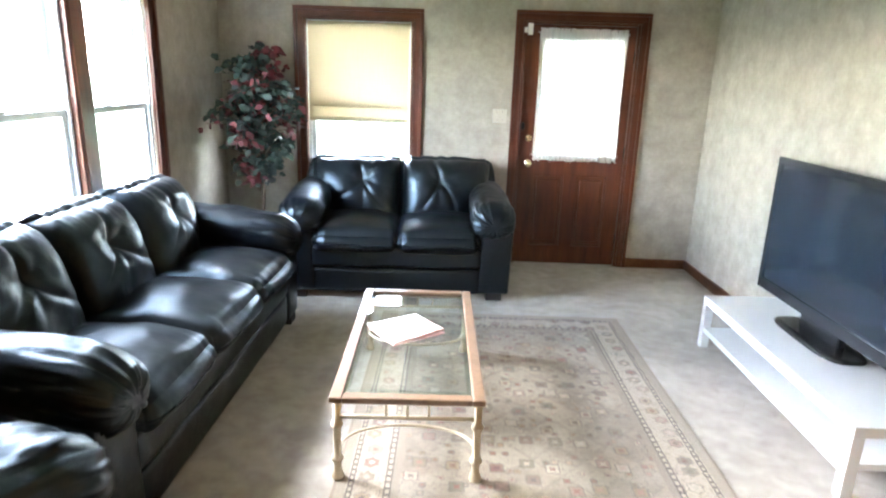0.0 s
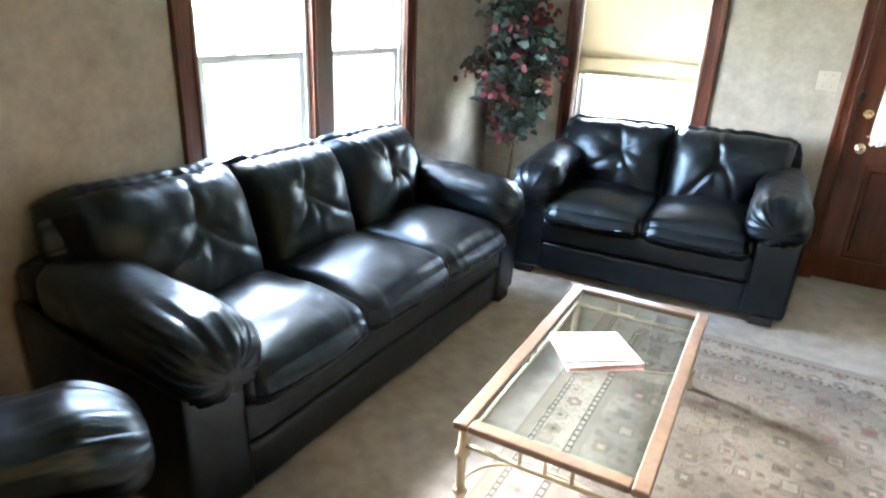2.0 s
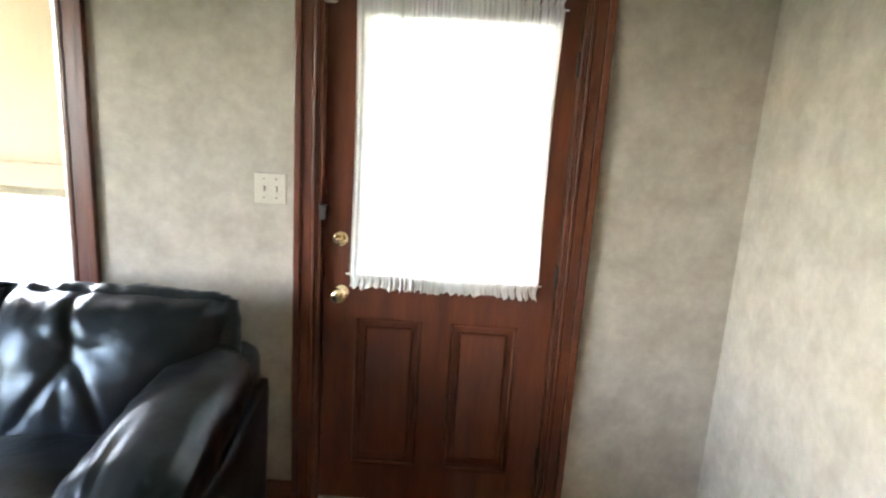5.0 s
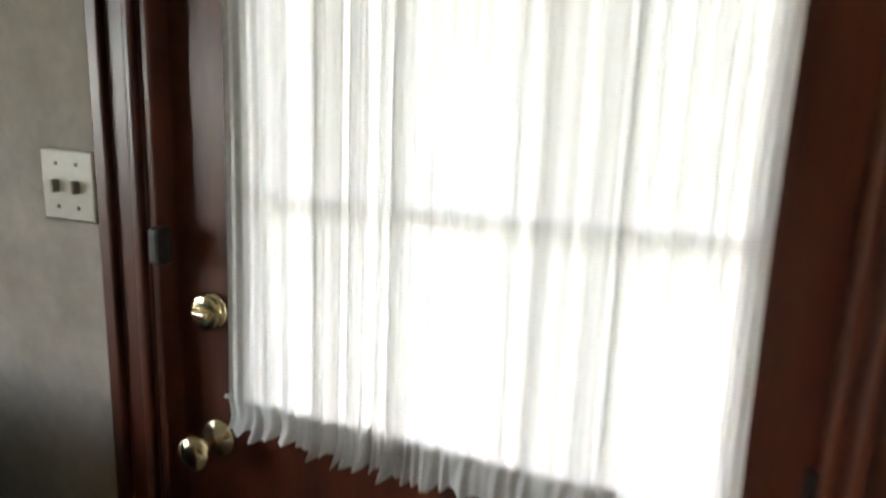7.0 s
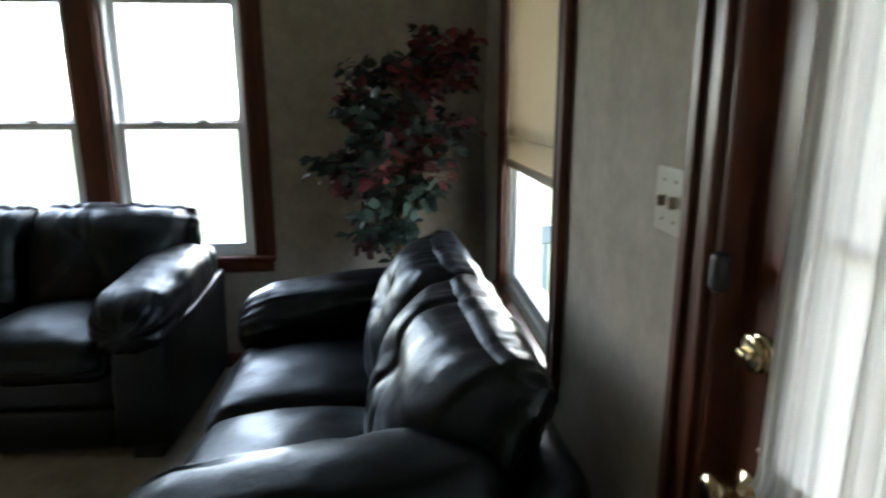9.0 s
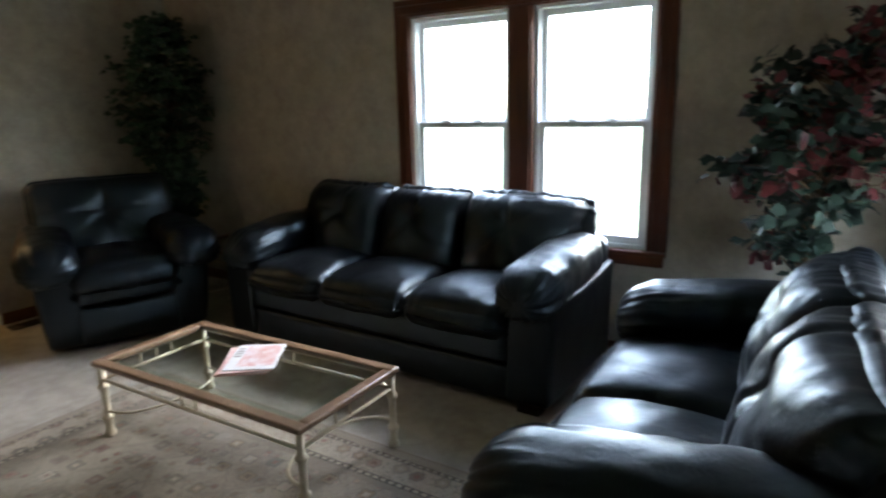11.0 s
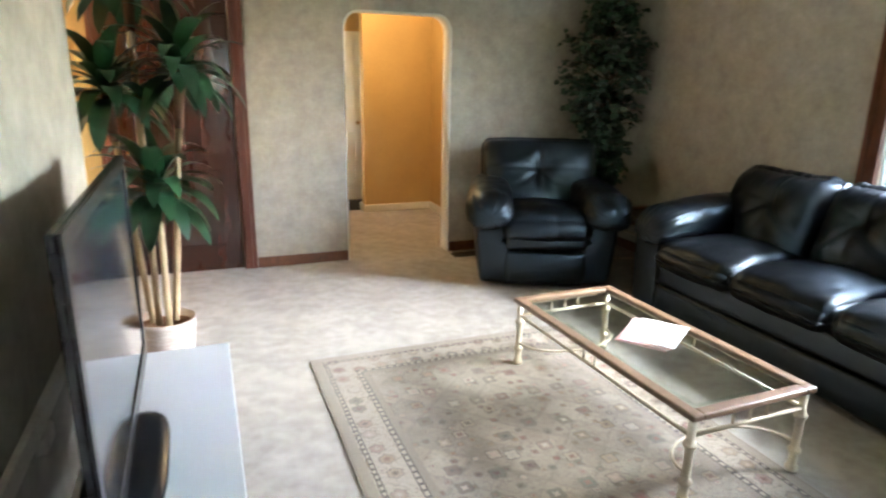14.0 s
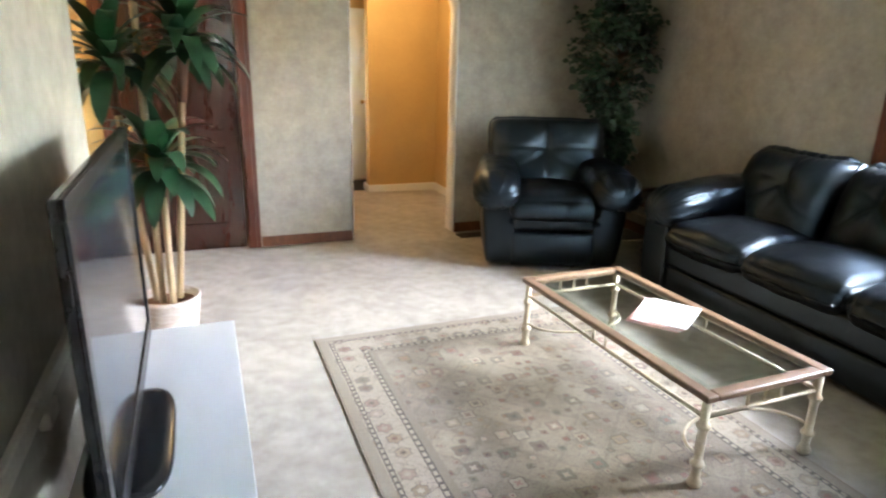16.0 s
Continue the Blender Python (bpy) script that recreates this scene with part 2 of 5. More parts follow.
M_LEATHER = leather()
M_CARPET = carpet()
M_GLASS = pane_glass("window_glass")
M_TABLEGLASS = pane_glass("table_glass", (0.86, 0.94, 0.91))
M_BLIND = fabric("cream_shade_cloth", (0.62, 0.52, 0.37), (0.62, 0.455, 0.245), 0.055)
M_CURTAIN = fabric("white_sheer", (0.82, 0.82, 0.80), (0.95, 0.89, 0.81), 0.165, gather=0.68)


# ---- builders ----
def thing(name, label, category, at=(0, 0, 0), turn=0, group="", kind=""):
    ob = new(name)
    ob.empty_display_size = 0.1
    ob.matrix_world = pose(*at, 0, 0, turn)
    return tagged(ob, label, category, group, kind)


def part(name, bm, material, parent=None, label="", smooth=False):
    me = bpy.data.meshes.new(name)
    bm.to_mesh(me)
    bm.free()
    me.materials.append(material)
    if smooth:
        for poly in me.polygons:
            poly.use_smooth = True
    ob = new(name, me)
    if parent is not None:
        ob.parent = parent
    if label:
        ob["label"] = label
    return ob


def structure(name, bm, material, label="", category="", smooth=False):
    return tagged(part(name, bm, material, None, "", smooth), label, category, "", "structure")


def add_box(bm, x0, x1, y0, y1, z0, z1, bevel=0.0, seg=2, m=None):
    r = bmesh.ops.create_cube(bm, size=1)
    vs = r["verts"]
    for v in vs:
        v.co = Vector((x0 + (v.co.x + 0.5) * (x1 - x0), y0 + (v.co.y + 0.5) * (y1 - y0), z0 + (v.co.z + 0.5) * (z1 - z0)))
    if bevel:
        es = list({e for v in vs for e in v.link_edges})
        res = bmesh.ops.bevel(bm, geom=es, offset=bevel, segments=seg, affect="EDGES", profile=0.5)
        vs = list({v for f in res["faces"] for v in f.verts} | {v for v in vs if v.is_valid})
    if m is not None:
        bmesh.ops.transform(bm, matrix=m, verts=[v for v in vs if v.is_valid])
    return bm


def box(*a, **k):
    return add_box(bmesh.new(), *a, **k)


def add_tube(bm, pts, radius, sides=10, caps=True):
    """A round bar along points; radius is a number or one for each point."""
    pts = [Vector(p) for p in pts]
    rad = radius if isinstance(radius, (list, tuple)) else [radius] * len(pts)
    rings = []
    up = Vector((0.13, 0.27, 0.95)).normalized()
    for i, p in enumerate(pts):
        d = (pts[min(i + 1, len(pts) - 1)] - pts[max(i - 1, 0)]).normalized()
        if abs(d.dot(up)) > 0.93:
            up = Vector((0.95, 0.2, 0.1)).normalized()
        a = d.cross(up).normalized()
        b = d.cross(a).normalized()
        rings.append([bm.verts.new(p + rad[i] * (math.cos(t) * a + math.sin(t) * b)) for t in [k * math.tau / sides for k in range(sides)]])
    for r0, r1 in zip(rings, rings[1:]):
        for k in range(sides):
            bm.faces.new((r0[k], r0[(k + 1) % sides], r1[(k + 1) % sides], r1[k]))
    if caps:
        bm.faces.new(rings[0][::-1])
        bm.faces.new(rings[-1])
    return bm


def tube(*a, **k):
    return add_tube(bmesh.new(), *a, **k)


def lathe(profile, sides=24, at=(0, 0, 0)):
    """A turned shape from (radius, height) pairs."""
    bm = bmesh.new()
    rings = []
    for r, z in profile:
        rings.append([bm.verts.new((at[0] + r * math.cos(k * math.tau / sides), at[1] + r * math.sin(k * math.tau / sides), at[2] + z)) for k in range(sides)])
    for r0, r1 in zip(rings, rings[1:]):
        for k in range(sides):
            bm.faces.new((r0[k], r0[(k + 1) % sides], r1[(k + 1) % sides], r1[k]))
    bm.faces.new(rings[0][::-1])
    bm.faces.new(rings[-1])
    return bm


def cushion(size, radius, n=18, puff=(0, 0, 0), shape=None):
    """A soft rounded block centred on its origin. puff: how far each pair of faces bulges. shape(p, u): moves a point p; u is its place in -1..1."""
    half = Vector(size) / 2
    bm = bmesh.new()
    seen = {}
    inner = Vector([max(h - radius, 0.001) for h in half])

    def vert(u):
        key = tuple(round(c, 4) for c in u)
        if key not in seen:
            p = Vector([u[i] * half[i] for i in range(3)])
            c = Vector([max(-inner[i], min(inner[i], p[i])) for i in range(3)])
            d = p - c
            if d.length > 1e-6:
                p = c + d.normalized() * min(radius, max(abs(d.x), abs(d.y), abs(d.z)))
            w = [1 - u[i] * u[i] for i in range(3)]
            p.x += puff[0] * u[0] * w[1] * w[2]
            p.y += puff[1] * u[1] * w[0] * w[2]
            p.z += puff[2] * u[2] * w[0] * w[1]
            if shape:
                p = shape(p, u)
            seen[key] = bm.verts.new(p)
        return seen[key]

    def s(k):
        t = -1 + 2 * k / n
        return math.copysign(1 - (1 - abs(t)) ** 1.35, t) if abs(t) < 1 else t

    for ax in range(3):
        for side in (-1, 1):
            b, c = [(1, 2), (2, 0), (0, 1)][ax]
            for i in range(n):
                for j in range(n):
                    quad = []
                    for di, dj in ((0, 0), (1, 0), (1, 1), (0, 1)):
                        u = [0, 0, 0]
                        u[ax], u[b], u[c] = side, s(i + di), s(j + dj)
                        quad.append(vert(u))
                    bm.faces.new(quad if side > 0 else quad[::-1])
    return bm

# ---- structure ----
LEFT, RIGHT, FAR, BACK, TOP = -1.83, 2.27, 5.20, -0.24, 2.52

structure("floor", box(-2.0, 3.5, -3.2, 5.36, -0.12, 0.0), M_CARPET, "worn beige cut-pile carpet over the whole floor", "carpet")
structure("ceiling", box(-2.0, 3.5, -3.2, 5.36, TOP, TOP + 0.1), M_CEIL, "flat off-white painted ceiling", "ceiling")

# far wall: window opening and door opening
WX0, WX1, WZ0, WZ1 = -1.103, -0.238, 0.66, 2.022
DX0, DX1, DZ1 = 0.704, 1.632, 2.058
bm = bmesh.new()
for b in ((-2.0, WX0, 0, TOP), (WX0, WX1, 0, WZ0), (WX0, WX1, WZ1, TOP), (WX1, DX0, 0, TOP), (DX0, DX1, DZ1, TOP), (DX1, 2.42, 0, TOP)):
    add_box(bm, b[0], b[1], FAR, FAR + 0.16, b[2], b[3])
structure("wall_far", bm, M_WALL, "wall with mottled beige wallpaper round a window and the front door", "wall")

# left wall: one wide opening for the pair of windows
LY0, LY1, LZ0, LZ1 = 2.36, 3.93, 0.655, 2.035
bm = bmesh.new()
for b in ((-0.40, LY0, 0, TOP), (LY0, LY1, 0, LZ0), (LY0, LY1, LZ1, TOP), (LY1, FAR, 0, TOP)):
    add_box(bm, LEFT - 0.17, LEFT, b[0], b[1], b[2], b[3])
structure("wall_left", bm, M_WALL, "wall with mottled beige wallpaper round a pair of windows", "wall")

# right wall, which ends short of the back wall
WALL_END = 1.72
structure("wall_right", box(RIGHT, RIGHT + 0.15, WALL_END, FAR, 0, TOP), M_WALL, "plain wall with mottled beige wallpaper behind the television", "wall")

# back wall with the rounded archway and the dark door
AX0, AX1, AZ, AR = -0.205, 0.705, 2.01, 0.13
BX0, BX1, BZ1 = 1.55, 2.37, 2.05
bm = bmesh.new()
for b in ((-2.0, AX0, 0, TOP), (AX0, AX1, AZ, TOP), (AX1, BX0, 0, TOP), (BX0, BX1, BZ1, TOP), (BX1, 2.46, 0, TOP)):
    add_box(bm, b[0], b[1], BACK - 0.16, BACK, b[2], b[3])
for cx, side in ((AX0 + AR, -1), (AX1 - AR, 1)):
    prof = [(cx + side * AR, AZ)] + [(cx + side * AR * math.cos(a), AZ - AR + AR * math.sin(a)) for a in [k * math.pi / 2 / 8 for k in range(9)]]
    f = [bm.verts.new((x, BACK, z)) for x, z in prof]
    g = [bm.verts.new((x, BACK - 0.16, z)) for x, z in prof]
    bm.faces.new(f)
    bm.faces.new(g[::-1])
    for i in range(len(f)):
        j = (i + 1) % len(f)
        bm.faces.new((f[j], f[i], g[i], g[j]))
bmesh.ops.recalc_face_normals(bm, faces=bm.faces)
structure("wall_back", bm, M_WALL, "wall with mottled beige wallpaper and a round-cornered archway", "wall")

# arch lining, cream
bm = bmesh.new()
path = [(AX0, 0.0), (AX0, AZ - AR)] + [(AX0 + AR - AR * math.cos(a), AZ - AR + AR * math.sin(a)) for a in [k * math.pi / 2 / 8 for k in range(1, 9)]]
path += [(AX1 - AR + AR * math.sin(a), AZ - AR + AR * math.cos(a)) for a in [k * math.pi / 2 / 8 for k in range(9)]] + [(AX1, 0.0)]
cx, cz = (AX0 + AX1) / 2, 1.0
rows = []
for x, z in path:
    nx = (0.012 if x < cx else -0.012) if z < AZ - AR + 0.02 else (cx - x) * 0.03
    nz = 0 if z < AZ - AR + 0.02 else -0.012
    rows.append([bm.verts.new((x + dx * nx, y, z + dx * nz)) for dx, y in ((0.2, BACK + 0.004), (1, BACK + 0.001), (1, BACK - 0.164), (0.2, BACK - 0.164))])
for a, b in zip(rows, rows[1:]):
    for k in range(3):
        bm.faces.new((a[k], a[k + 1], b[k + 1], b[k]))
structure("arch_trim", bm, M_WHITE, "cream painted lining of the round-cornered archway", "trim", True)

# hall behind the arch
HY = -2.08
structure("wall_hall_back", box(-0.86, 0.10, HY - 0.12, HY, 0, TOP), M_HALL, "ochre painted hall wall lit by a warm lamp", "wall")
structure("wall_hall_side", box(-0.86, -0.70, HY, BACK - 0.16, 0, TOP), M_HALL, "ochre painted side wall of the hall", "wall")
structure("wall_hall_passage", box(-0.42, -0.30, -2.95, HY - 0.12, 0, TOP), M_HALL, "ochre painted wall of the passage", "wall")
structure("wall_hall_end", box(-0.42, 1.62, -3.1, -2.95, 0, TOP), M_HALL, "ochre painted end wall of the passage", "wall")
# hall wall with an unseen gap, added so daylight brightens the white door
bm = bmesh.new()
for b in ((-2.95, -2.85, 0, TOP), (-2.85, -2.65, 0, 1.0), (-2.85, -2.65, 2.05, TOP), (-2.65, BACK - 0.16, 0, TOP)):
    add_box(bm, 1.5, 1.62, *b)
# unseen walls added behind the dark door to keep hall light from leaking through
structure("wall_light_stop", box(1.5, 2.46, -0.66, -0.54, 0, TOP), M_HALL, "unseen wall added to stop light leaking round the dark door", "wall")
structure("wall_light_stop_side", box(2.46, 2.58, -0.66, BACK - 0.16, 0, TOP), M_HALL, "unseen wall added to stop light leaking round the dark door", "wall")
structure("wall_hall_far", bm, M_HALL, "ochre painted hall wall with an unseen gap added for daylight", "wall")
bm = bmesh.new()
add_box(bm, -0.70, 0.10, HY, HY + 0.016, 0, 0.085, 0.004)
add_box(bm, -0.70, -0.684, HY + 0.016, BACK - 0.16, 0, 0.085, 0.004)
add_box(bm, 0.088, 0.112, HY - 0.2, HY + 0.018, 0, 0.085, 0.004)
structure("baseboard_hall", bm, M_WHITE, "cream painted baseboard in the hall", "baseboard")

# side room past the end of the right wall
structure("wall_side_back", box(2.46, 3.5, BACK - 0.16, BACK, 0, TOP), M_HALL, "ochre painted wall of the side room", "wall")
structure("wall_side_right", box(3.38, 3.5, BACK, WALL_END + 0.12, 0, TOP), M_HALL, "ochre painted wall closing the side room", "wall")
structure("wall_side_front", box(2.42, 3.38, WALL_END, WALL_END + 0.12, 0, TOP), M_HALL, "ochre painted wall of the side room", "wall")

# baseboards of the room
bm = bmesh.new()
B = 0.085
for b in ((LEFT + 0.018, DX0 - 0.089, FAR - 0.018, FAR), (DX1 + 0.089, RIGHT - 0.018, FAR - 0.018, FAR),
          (LEFT, LEFT + 0.018, BACK, FAR), (RIGHT - 0.018, RIGHT, WALL_END, FAR),
          (LEFT + 0.018, AX0 - 0.004, BACK, BACK + 0.018), (AX1 + 0.004, BX0 - 0.105, BACK, BACK + 0.018)):
    add_box(bm, *b, 0.0, B, 0.005)
structure("baseboard", bm, M_BASE, "reddish-brown stained wooden baseboard", "baseboard")


def cased(name, opening, width, face, sign, axis, materials, label, head=True, sill=None, flip=False):
    """Casing round an opening: jambs and head, moulded, as parts. opening: (lo, hi, bottom, top). sign: the way into the room."""
    lo, hi, zb, zt = opening
    th = thing(name, label, "casing", kind="structure")
    steps = ((0.0, 0.30, 0.030), (0.30, 0.75, 0.019), (0.75, 0.92, 0.024), (0.92, 1.0, 0.013))

    def put(bm, a0, a1, z0, z1, t):
        f0, f1 = (face, face + sign * t) if sign > 0 else (face + sign * t, face)
        if axis == "x":
            add_box(bm, a0, a1, f0, f1, z0, z1, 0.004, 2)
        else:
            add_box(bm, f0, f1, a0, a1, z0, z1, 0.004, 2)

    for side in (-1, 1):
        bm = bmesh.new()
        for s0, s1, t in steps:
            if side < 0:
                put(bm, lo - width * (1 - s0), lo - width * (1 - s1), zb, zt + width * (1 - s1) if head else zt, t)
            else:
                put(bm, hi + width * (1 - s1), hi + width * (1 - s0), zb, zt + width * (1 - s1) if head else zt, t)
        part("jamb_casing", bm, materials[0], th)
    if head:
        bm = bmesh.new()
        for s0, s1, t in steps:
            put(bm, lo - width * (1 - s0), hi + width * (1 - s0), zt + width * (1 - s1), zt + width * (1 - s0), t + 0.001)
        part("head_casing", bm, materials[1], th)
    return th


def sash(parent, name, lo, hi, z0, z1, depth, axis, thick=0.034, rail=0.038, bottom=0.045):
    """A white sash with its pane."""
    bm = bmesh.new()
    d0, d1 = depth - thick / 2, depth + thick / 2

    def put(a0, a1, zz0, zz1):
        if axis == "x":
            add_box(bm, a0, a1, d0, d1, zz0, zz1, 0.005)
        else:
            add_box(bm, d0, d1, a0, a1, zz0, zz1, 0.005)

    put(lo, lo + rail, z0, z1)
    put(hi - rail, hi, z0, z1)
    put(lo + rail - 0.002, hi - rail + 0.002, z0, z0 + bottom)
    put(lo + rail - 0.002, hi - rail + 0.002, z1 - rail, z1)
    s = part(name, bm, M_VINYL, parent)
    bm = bmesh.new()
    if axis == "x":
        v = [(lo + rail, depth, z0 + bottom), (hi - rail, depth, z0 + bottom), (hi - rail, depth, z1 - rail), (lo + rail, depth, z1 - rail)]
    else:
        v = [(depth, lo + rail, z0 + bottom), (depth, hi - rail, z0 + bottom), (depth, hi - rail, z1 - rail), (depth, lo + rail, z1 - rail)]
    bm.faces.new([bm.verts.new(p) for p in v])
    g = part("pane", bm, M_GLASS, s, "clear window glass")
    g.visible_shadow = False
    return s


def window_unit(name, lo, hi, z0, z1, face, outward, axis, label):
    """A double-hung white vinyl window in its opening; outward: the sign of the way out."""
    th = thing(name, label, "window", kind="structure")
    bm = bmesh.new()
    f0, f1 = sorted((face + outward * 0.012, face + outward * 0.13))

    def put(a0, a1, zz0, zz1):
        if axis == "x":
            add_box(bm, a0, a1, f0, f1, zz0, zz1, 0.003)
        else:
            add_box(bm, f0, f1, a0, a1, zz0, zz1, 0.003)

    put(lo, lo + 0.022, z0, z1)
    put(hi - 0.022, hi, z0, z1)
    put(lo + 0.022, hi - 0.022, z0, z0 + 0.022)
    put(lo + 0.022, hi - 0.022, z1 - 0.022, z1)
    part("window_frame", bm, M_VINYL, th, "white vinyl window frame")
    zm = 1.366
    sash(th, "lower_sash", lo + 0.022, hi - 0.022, z0 + 0.022, zm + 0.012, face + outward * 0.045, axis)
    sash(th, "upper_sash", lo + 0.022, hi - 0.022, zm - 0.022, z1 - 0.022, face + outward * 0.085, axis)
    for k in (0.33, 0.67):
        a = lo + (hi - lo) * k
        bm = bmesh.new()
        if axis == "x":
            add_box(bm, a - 0.028, a + 0.028, face + outward * 0.03, face + outward * 0.055, zm + 0.012, zm + 0.026, 0.005)
        else:
            c = sorted((face + outward * 0.03, face + outward * 0.055))
            add_box(bm, c[0], c[1], a - 0.028, a + 0.028, zm + 0.012, zm + 0.026, 0.005)
        part("sash_lock", bm, M_VINYL, th)
    return th


# pair of windows in the left wall
MUL0, MUL1 = 3.07, 3.235
window_unit("window_1", LY0, MUL0, LZ0, LZ1, LEFT, -1, "y", "white double-hung vinyl window with clear panes")
window_unit("window_2", MUL1, LY1, LZ0, LZ1, LEFT, -1, "y", "white double-hung vinyl window with clear panes")
cased("window_casing", (LY0, LY1, LZ0, LZ1), 0.115, LEFT, 1, "y", (M_WOOD, M_WOOD_Y), "dark reddish-brown moulded wooden window casing")
bm = bmesh.new()
add_box(bm, LEFT - 0.13, LEFT + 0.019, MUL0 + 0.003, MUL1 - 0.003, LZ0 + 0.002, LZ1, 0.004)
add_box(bm, LEFT + 0.015, LEFT + 0.028, MUL0 + 0.02, MUL1 - 0.02, LZ0 + 0.002, LZ1, 0.005)
structure("window_mullion", bm, M_WOOD, "dark reddish-brown wooden post between two windows", "trim")
bm = bmesh.new()
add_box(bm, LEFT + 0.001, LEFT + 0.045, LY0 - 0.115, LY1 + 0.115, LZ0 - 0.028, LZ0 - 0.001, 0.008, 3)
add_box(bm, LEFT + 0.001, LEFT + 0.022, LY0 - 0.10, LY1 + 0.10, LZ0 - 0.09, LZ0 - 0.029, 0.005)
structure("window_sill", bm, M_WOOD_Y, "dark reddish-brown wooden window stool and apron", "sill")

# far window
window_unit("window_3", WX0, WX1, WZ0, WZ1, FAR, 1, "x", "white double-hung vinyl window half covered by a shade")
cased("window_casing", (WX0, WX1, WZ0, WZ1), 0.105, FAR, -1, "x", (M_WOOD, M_WOOD_H), "reddish-brown moulded wooden window casing")
bm = bmesh.new()
add_box(bm, WX0 - 0.115, WX1 + 0.115, FAR - 0.045, FAR - 0.001, WZ0 - 0.028, WZ0 - 0.001, 0.008, 3)
add_box(bm, WX0 - 0.10, WX1 + 0.10, FAR - 0.022, FAR - 0.001, WZ0 - 0.09, WZ0 - 0.029, 0.005)
structure("window_sill", bm, M_WOOD_H, "reddish-brown wooden window stool and apron", "sill")

# front door casing and door
cased("door_casing", (DX0, DX1, 0.0, DZ1), 0.087, FAR, -1, "x", (M_WOOD, M_WOOD_H), "reddish-brown moulded wooden door casing")
bm = bmesh.new()
add_box(bm, DX0 + 0.001, DX0 + 0.014, FAR - 0.012, FAR + 0.158, 0, DZ1 - 0.001, 0.003)
add_box(bm, DX1 - 0.014, DX1 - 0.001, FAR - 0.012, FAR + 0.158, 0, DZ1 - 0.001, 0.003)
add_box(bm, DX0 + 0.014, DX1 - 0.014, FAR - 0.012, FAR + 0.158, DZ1 - 0.014, DZ1 - 0.001, 0.003)
add_box(bm, DX0 + 0.014, DX1 - 0.014, FAR + 0.08, FAR + 0.158, 0.001, 0.018, 0.004)
for sx0, sx1 in ((DX0 + 0.002, DX0 + 0.042), (DX1 - 0.042, DX1 - 0.002)):
    add_box(bm, sx0, sx1, FAR + 0.0735, FAR + 0.10, 0.001, DZ1 - 0.002, 0.002)
add_box(bm, DX0 + 0.042, DX1 - 0.042, FAR + 0.0735, FAR + 0.10, DZ1 - 0.042, DZ1 - 0.002, 0.002)
structure("door_jamb", bm, M_WOOD, "reddish-brown wooden door jamb and threshold", "jamb")


# ---- front door ----
def panel_door(name, x0, x1, y, thick, z1, wood, label, panels, window=None):
    """A framed door in an opening of a wall along x; its panels sit back from the frame."""
    d = thing(name, label, "door", kind="structure")
    xs = sorted({x0, x1} | {p[0] for p in panels} | {p[1] for p in panels} | ({window[0], window[1]} if window else set()))
    zs = sorted({0.006, z1} | {p[2] for p in panels} | {p[3] for p in panels} | ({window[2], window[3]} if window else set()))
    bm = bmesh.new()
    holes = list(panels) + ([window] if window else [])
    for a, b in zip(xs, xs[1:]):
        for c, e in zip(zs, zs[1:]):
            mx, mz = (a + b) / 2, (c + e) / 2
            if any(h[0] < mx < h[1] and h[2] < mz < h[3] for h in holes):
                continue
            add_box(bm, a, b, y, y + thick, c, e)
    bmesh.ops.remove_doubles(bm, verts=bm.verts, dist=0.0004)
    part("door_frame", bm, wood, d)
    for p in panels:
        bm = bmesh.new()
        add_box(bm, p[0] - 0.001, p[1] + 0.001, y + 0.024, y + thick - 0.008, p[2] - 0.001, p[3] + 0.001)
        add_box(bm, p[0] + 0.035, p[1] - 0.035, y + 0.012, y + 0.030, p[2] + 0.040, p[3] - 0.040, 0.011, 2)
        for q in ((p[0], p[0] + 0.014, p[2], p[3]), (p[1] - 0.014, p[1], p[2], p[3]), (p[0], p[1], p[2], p[2] + 0.014), (p[0], p[1], p[3] - 0.014, p[3])):
            add_box(bm, q[0], q[1], y + 0.005, y + 0.026, q[2], q[3], 0.005, 2)
        part("panel", bm, wood, d)
    return d


DOOR_Y = FAR + 0.028
door = panel_door("door_1", DX0 + 0.0165, DX1 - 0.0165, DOOR_Y, 0.045, DZ1 - 0.018, M_WOOD,
                  "reddish-brown wooden front door, closed, with a curtained window",
                  [(0.85, 1.115, 0.17, 0.805), (1.227, 1.49, 0.17, 0.805)], (0.86, 1.53, 0.99, 1.93))
bm = bmesh.new()
for x in (1.068, 1.322):
    add_box(bm, x - 0.007, x + 0.007, DOOR_Y + 0.024, DOOR_Y + 0.040, 0.99, 1.93, 0.004)
for z in (1.31, 1.63):
    add_box(bm, 0.86, 1.53, DOOR_Y + 0.0245, DOOR_Y + 0.0395, z - 0.007, z + 0.007, 0.004)
part("muntin_grid", bm, M_WHITE, door, "white painted glazing bars")
for x0, x1 in ((0.86, 1.055), (1.081, 1.309), (1.335, 1.53)):
    for z0, z1 in ((0.99, 1.297), (1.323, 1.617), (1.643, 1.93)):
        bm = bmesh.new()
        bm.faces.new([bm.verts.new(p) for p in ((x0, DOOR_Y + 0.022, z0), (x1, DOOR_Y + 0.022, z0), (x1, DOOR_Y + 0.022, z1), (x0, DOOR_Y + 0.022, z1))])
        part("pane", bm, M_GLASS, door, "clear glass door pane").visible_shadow = False


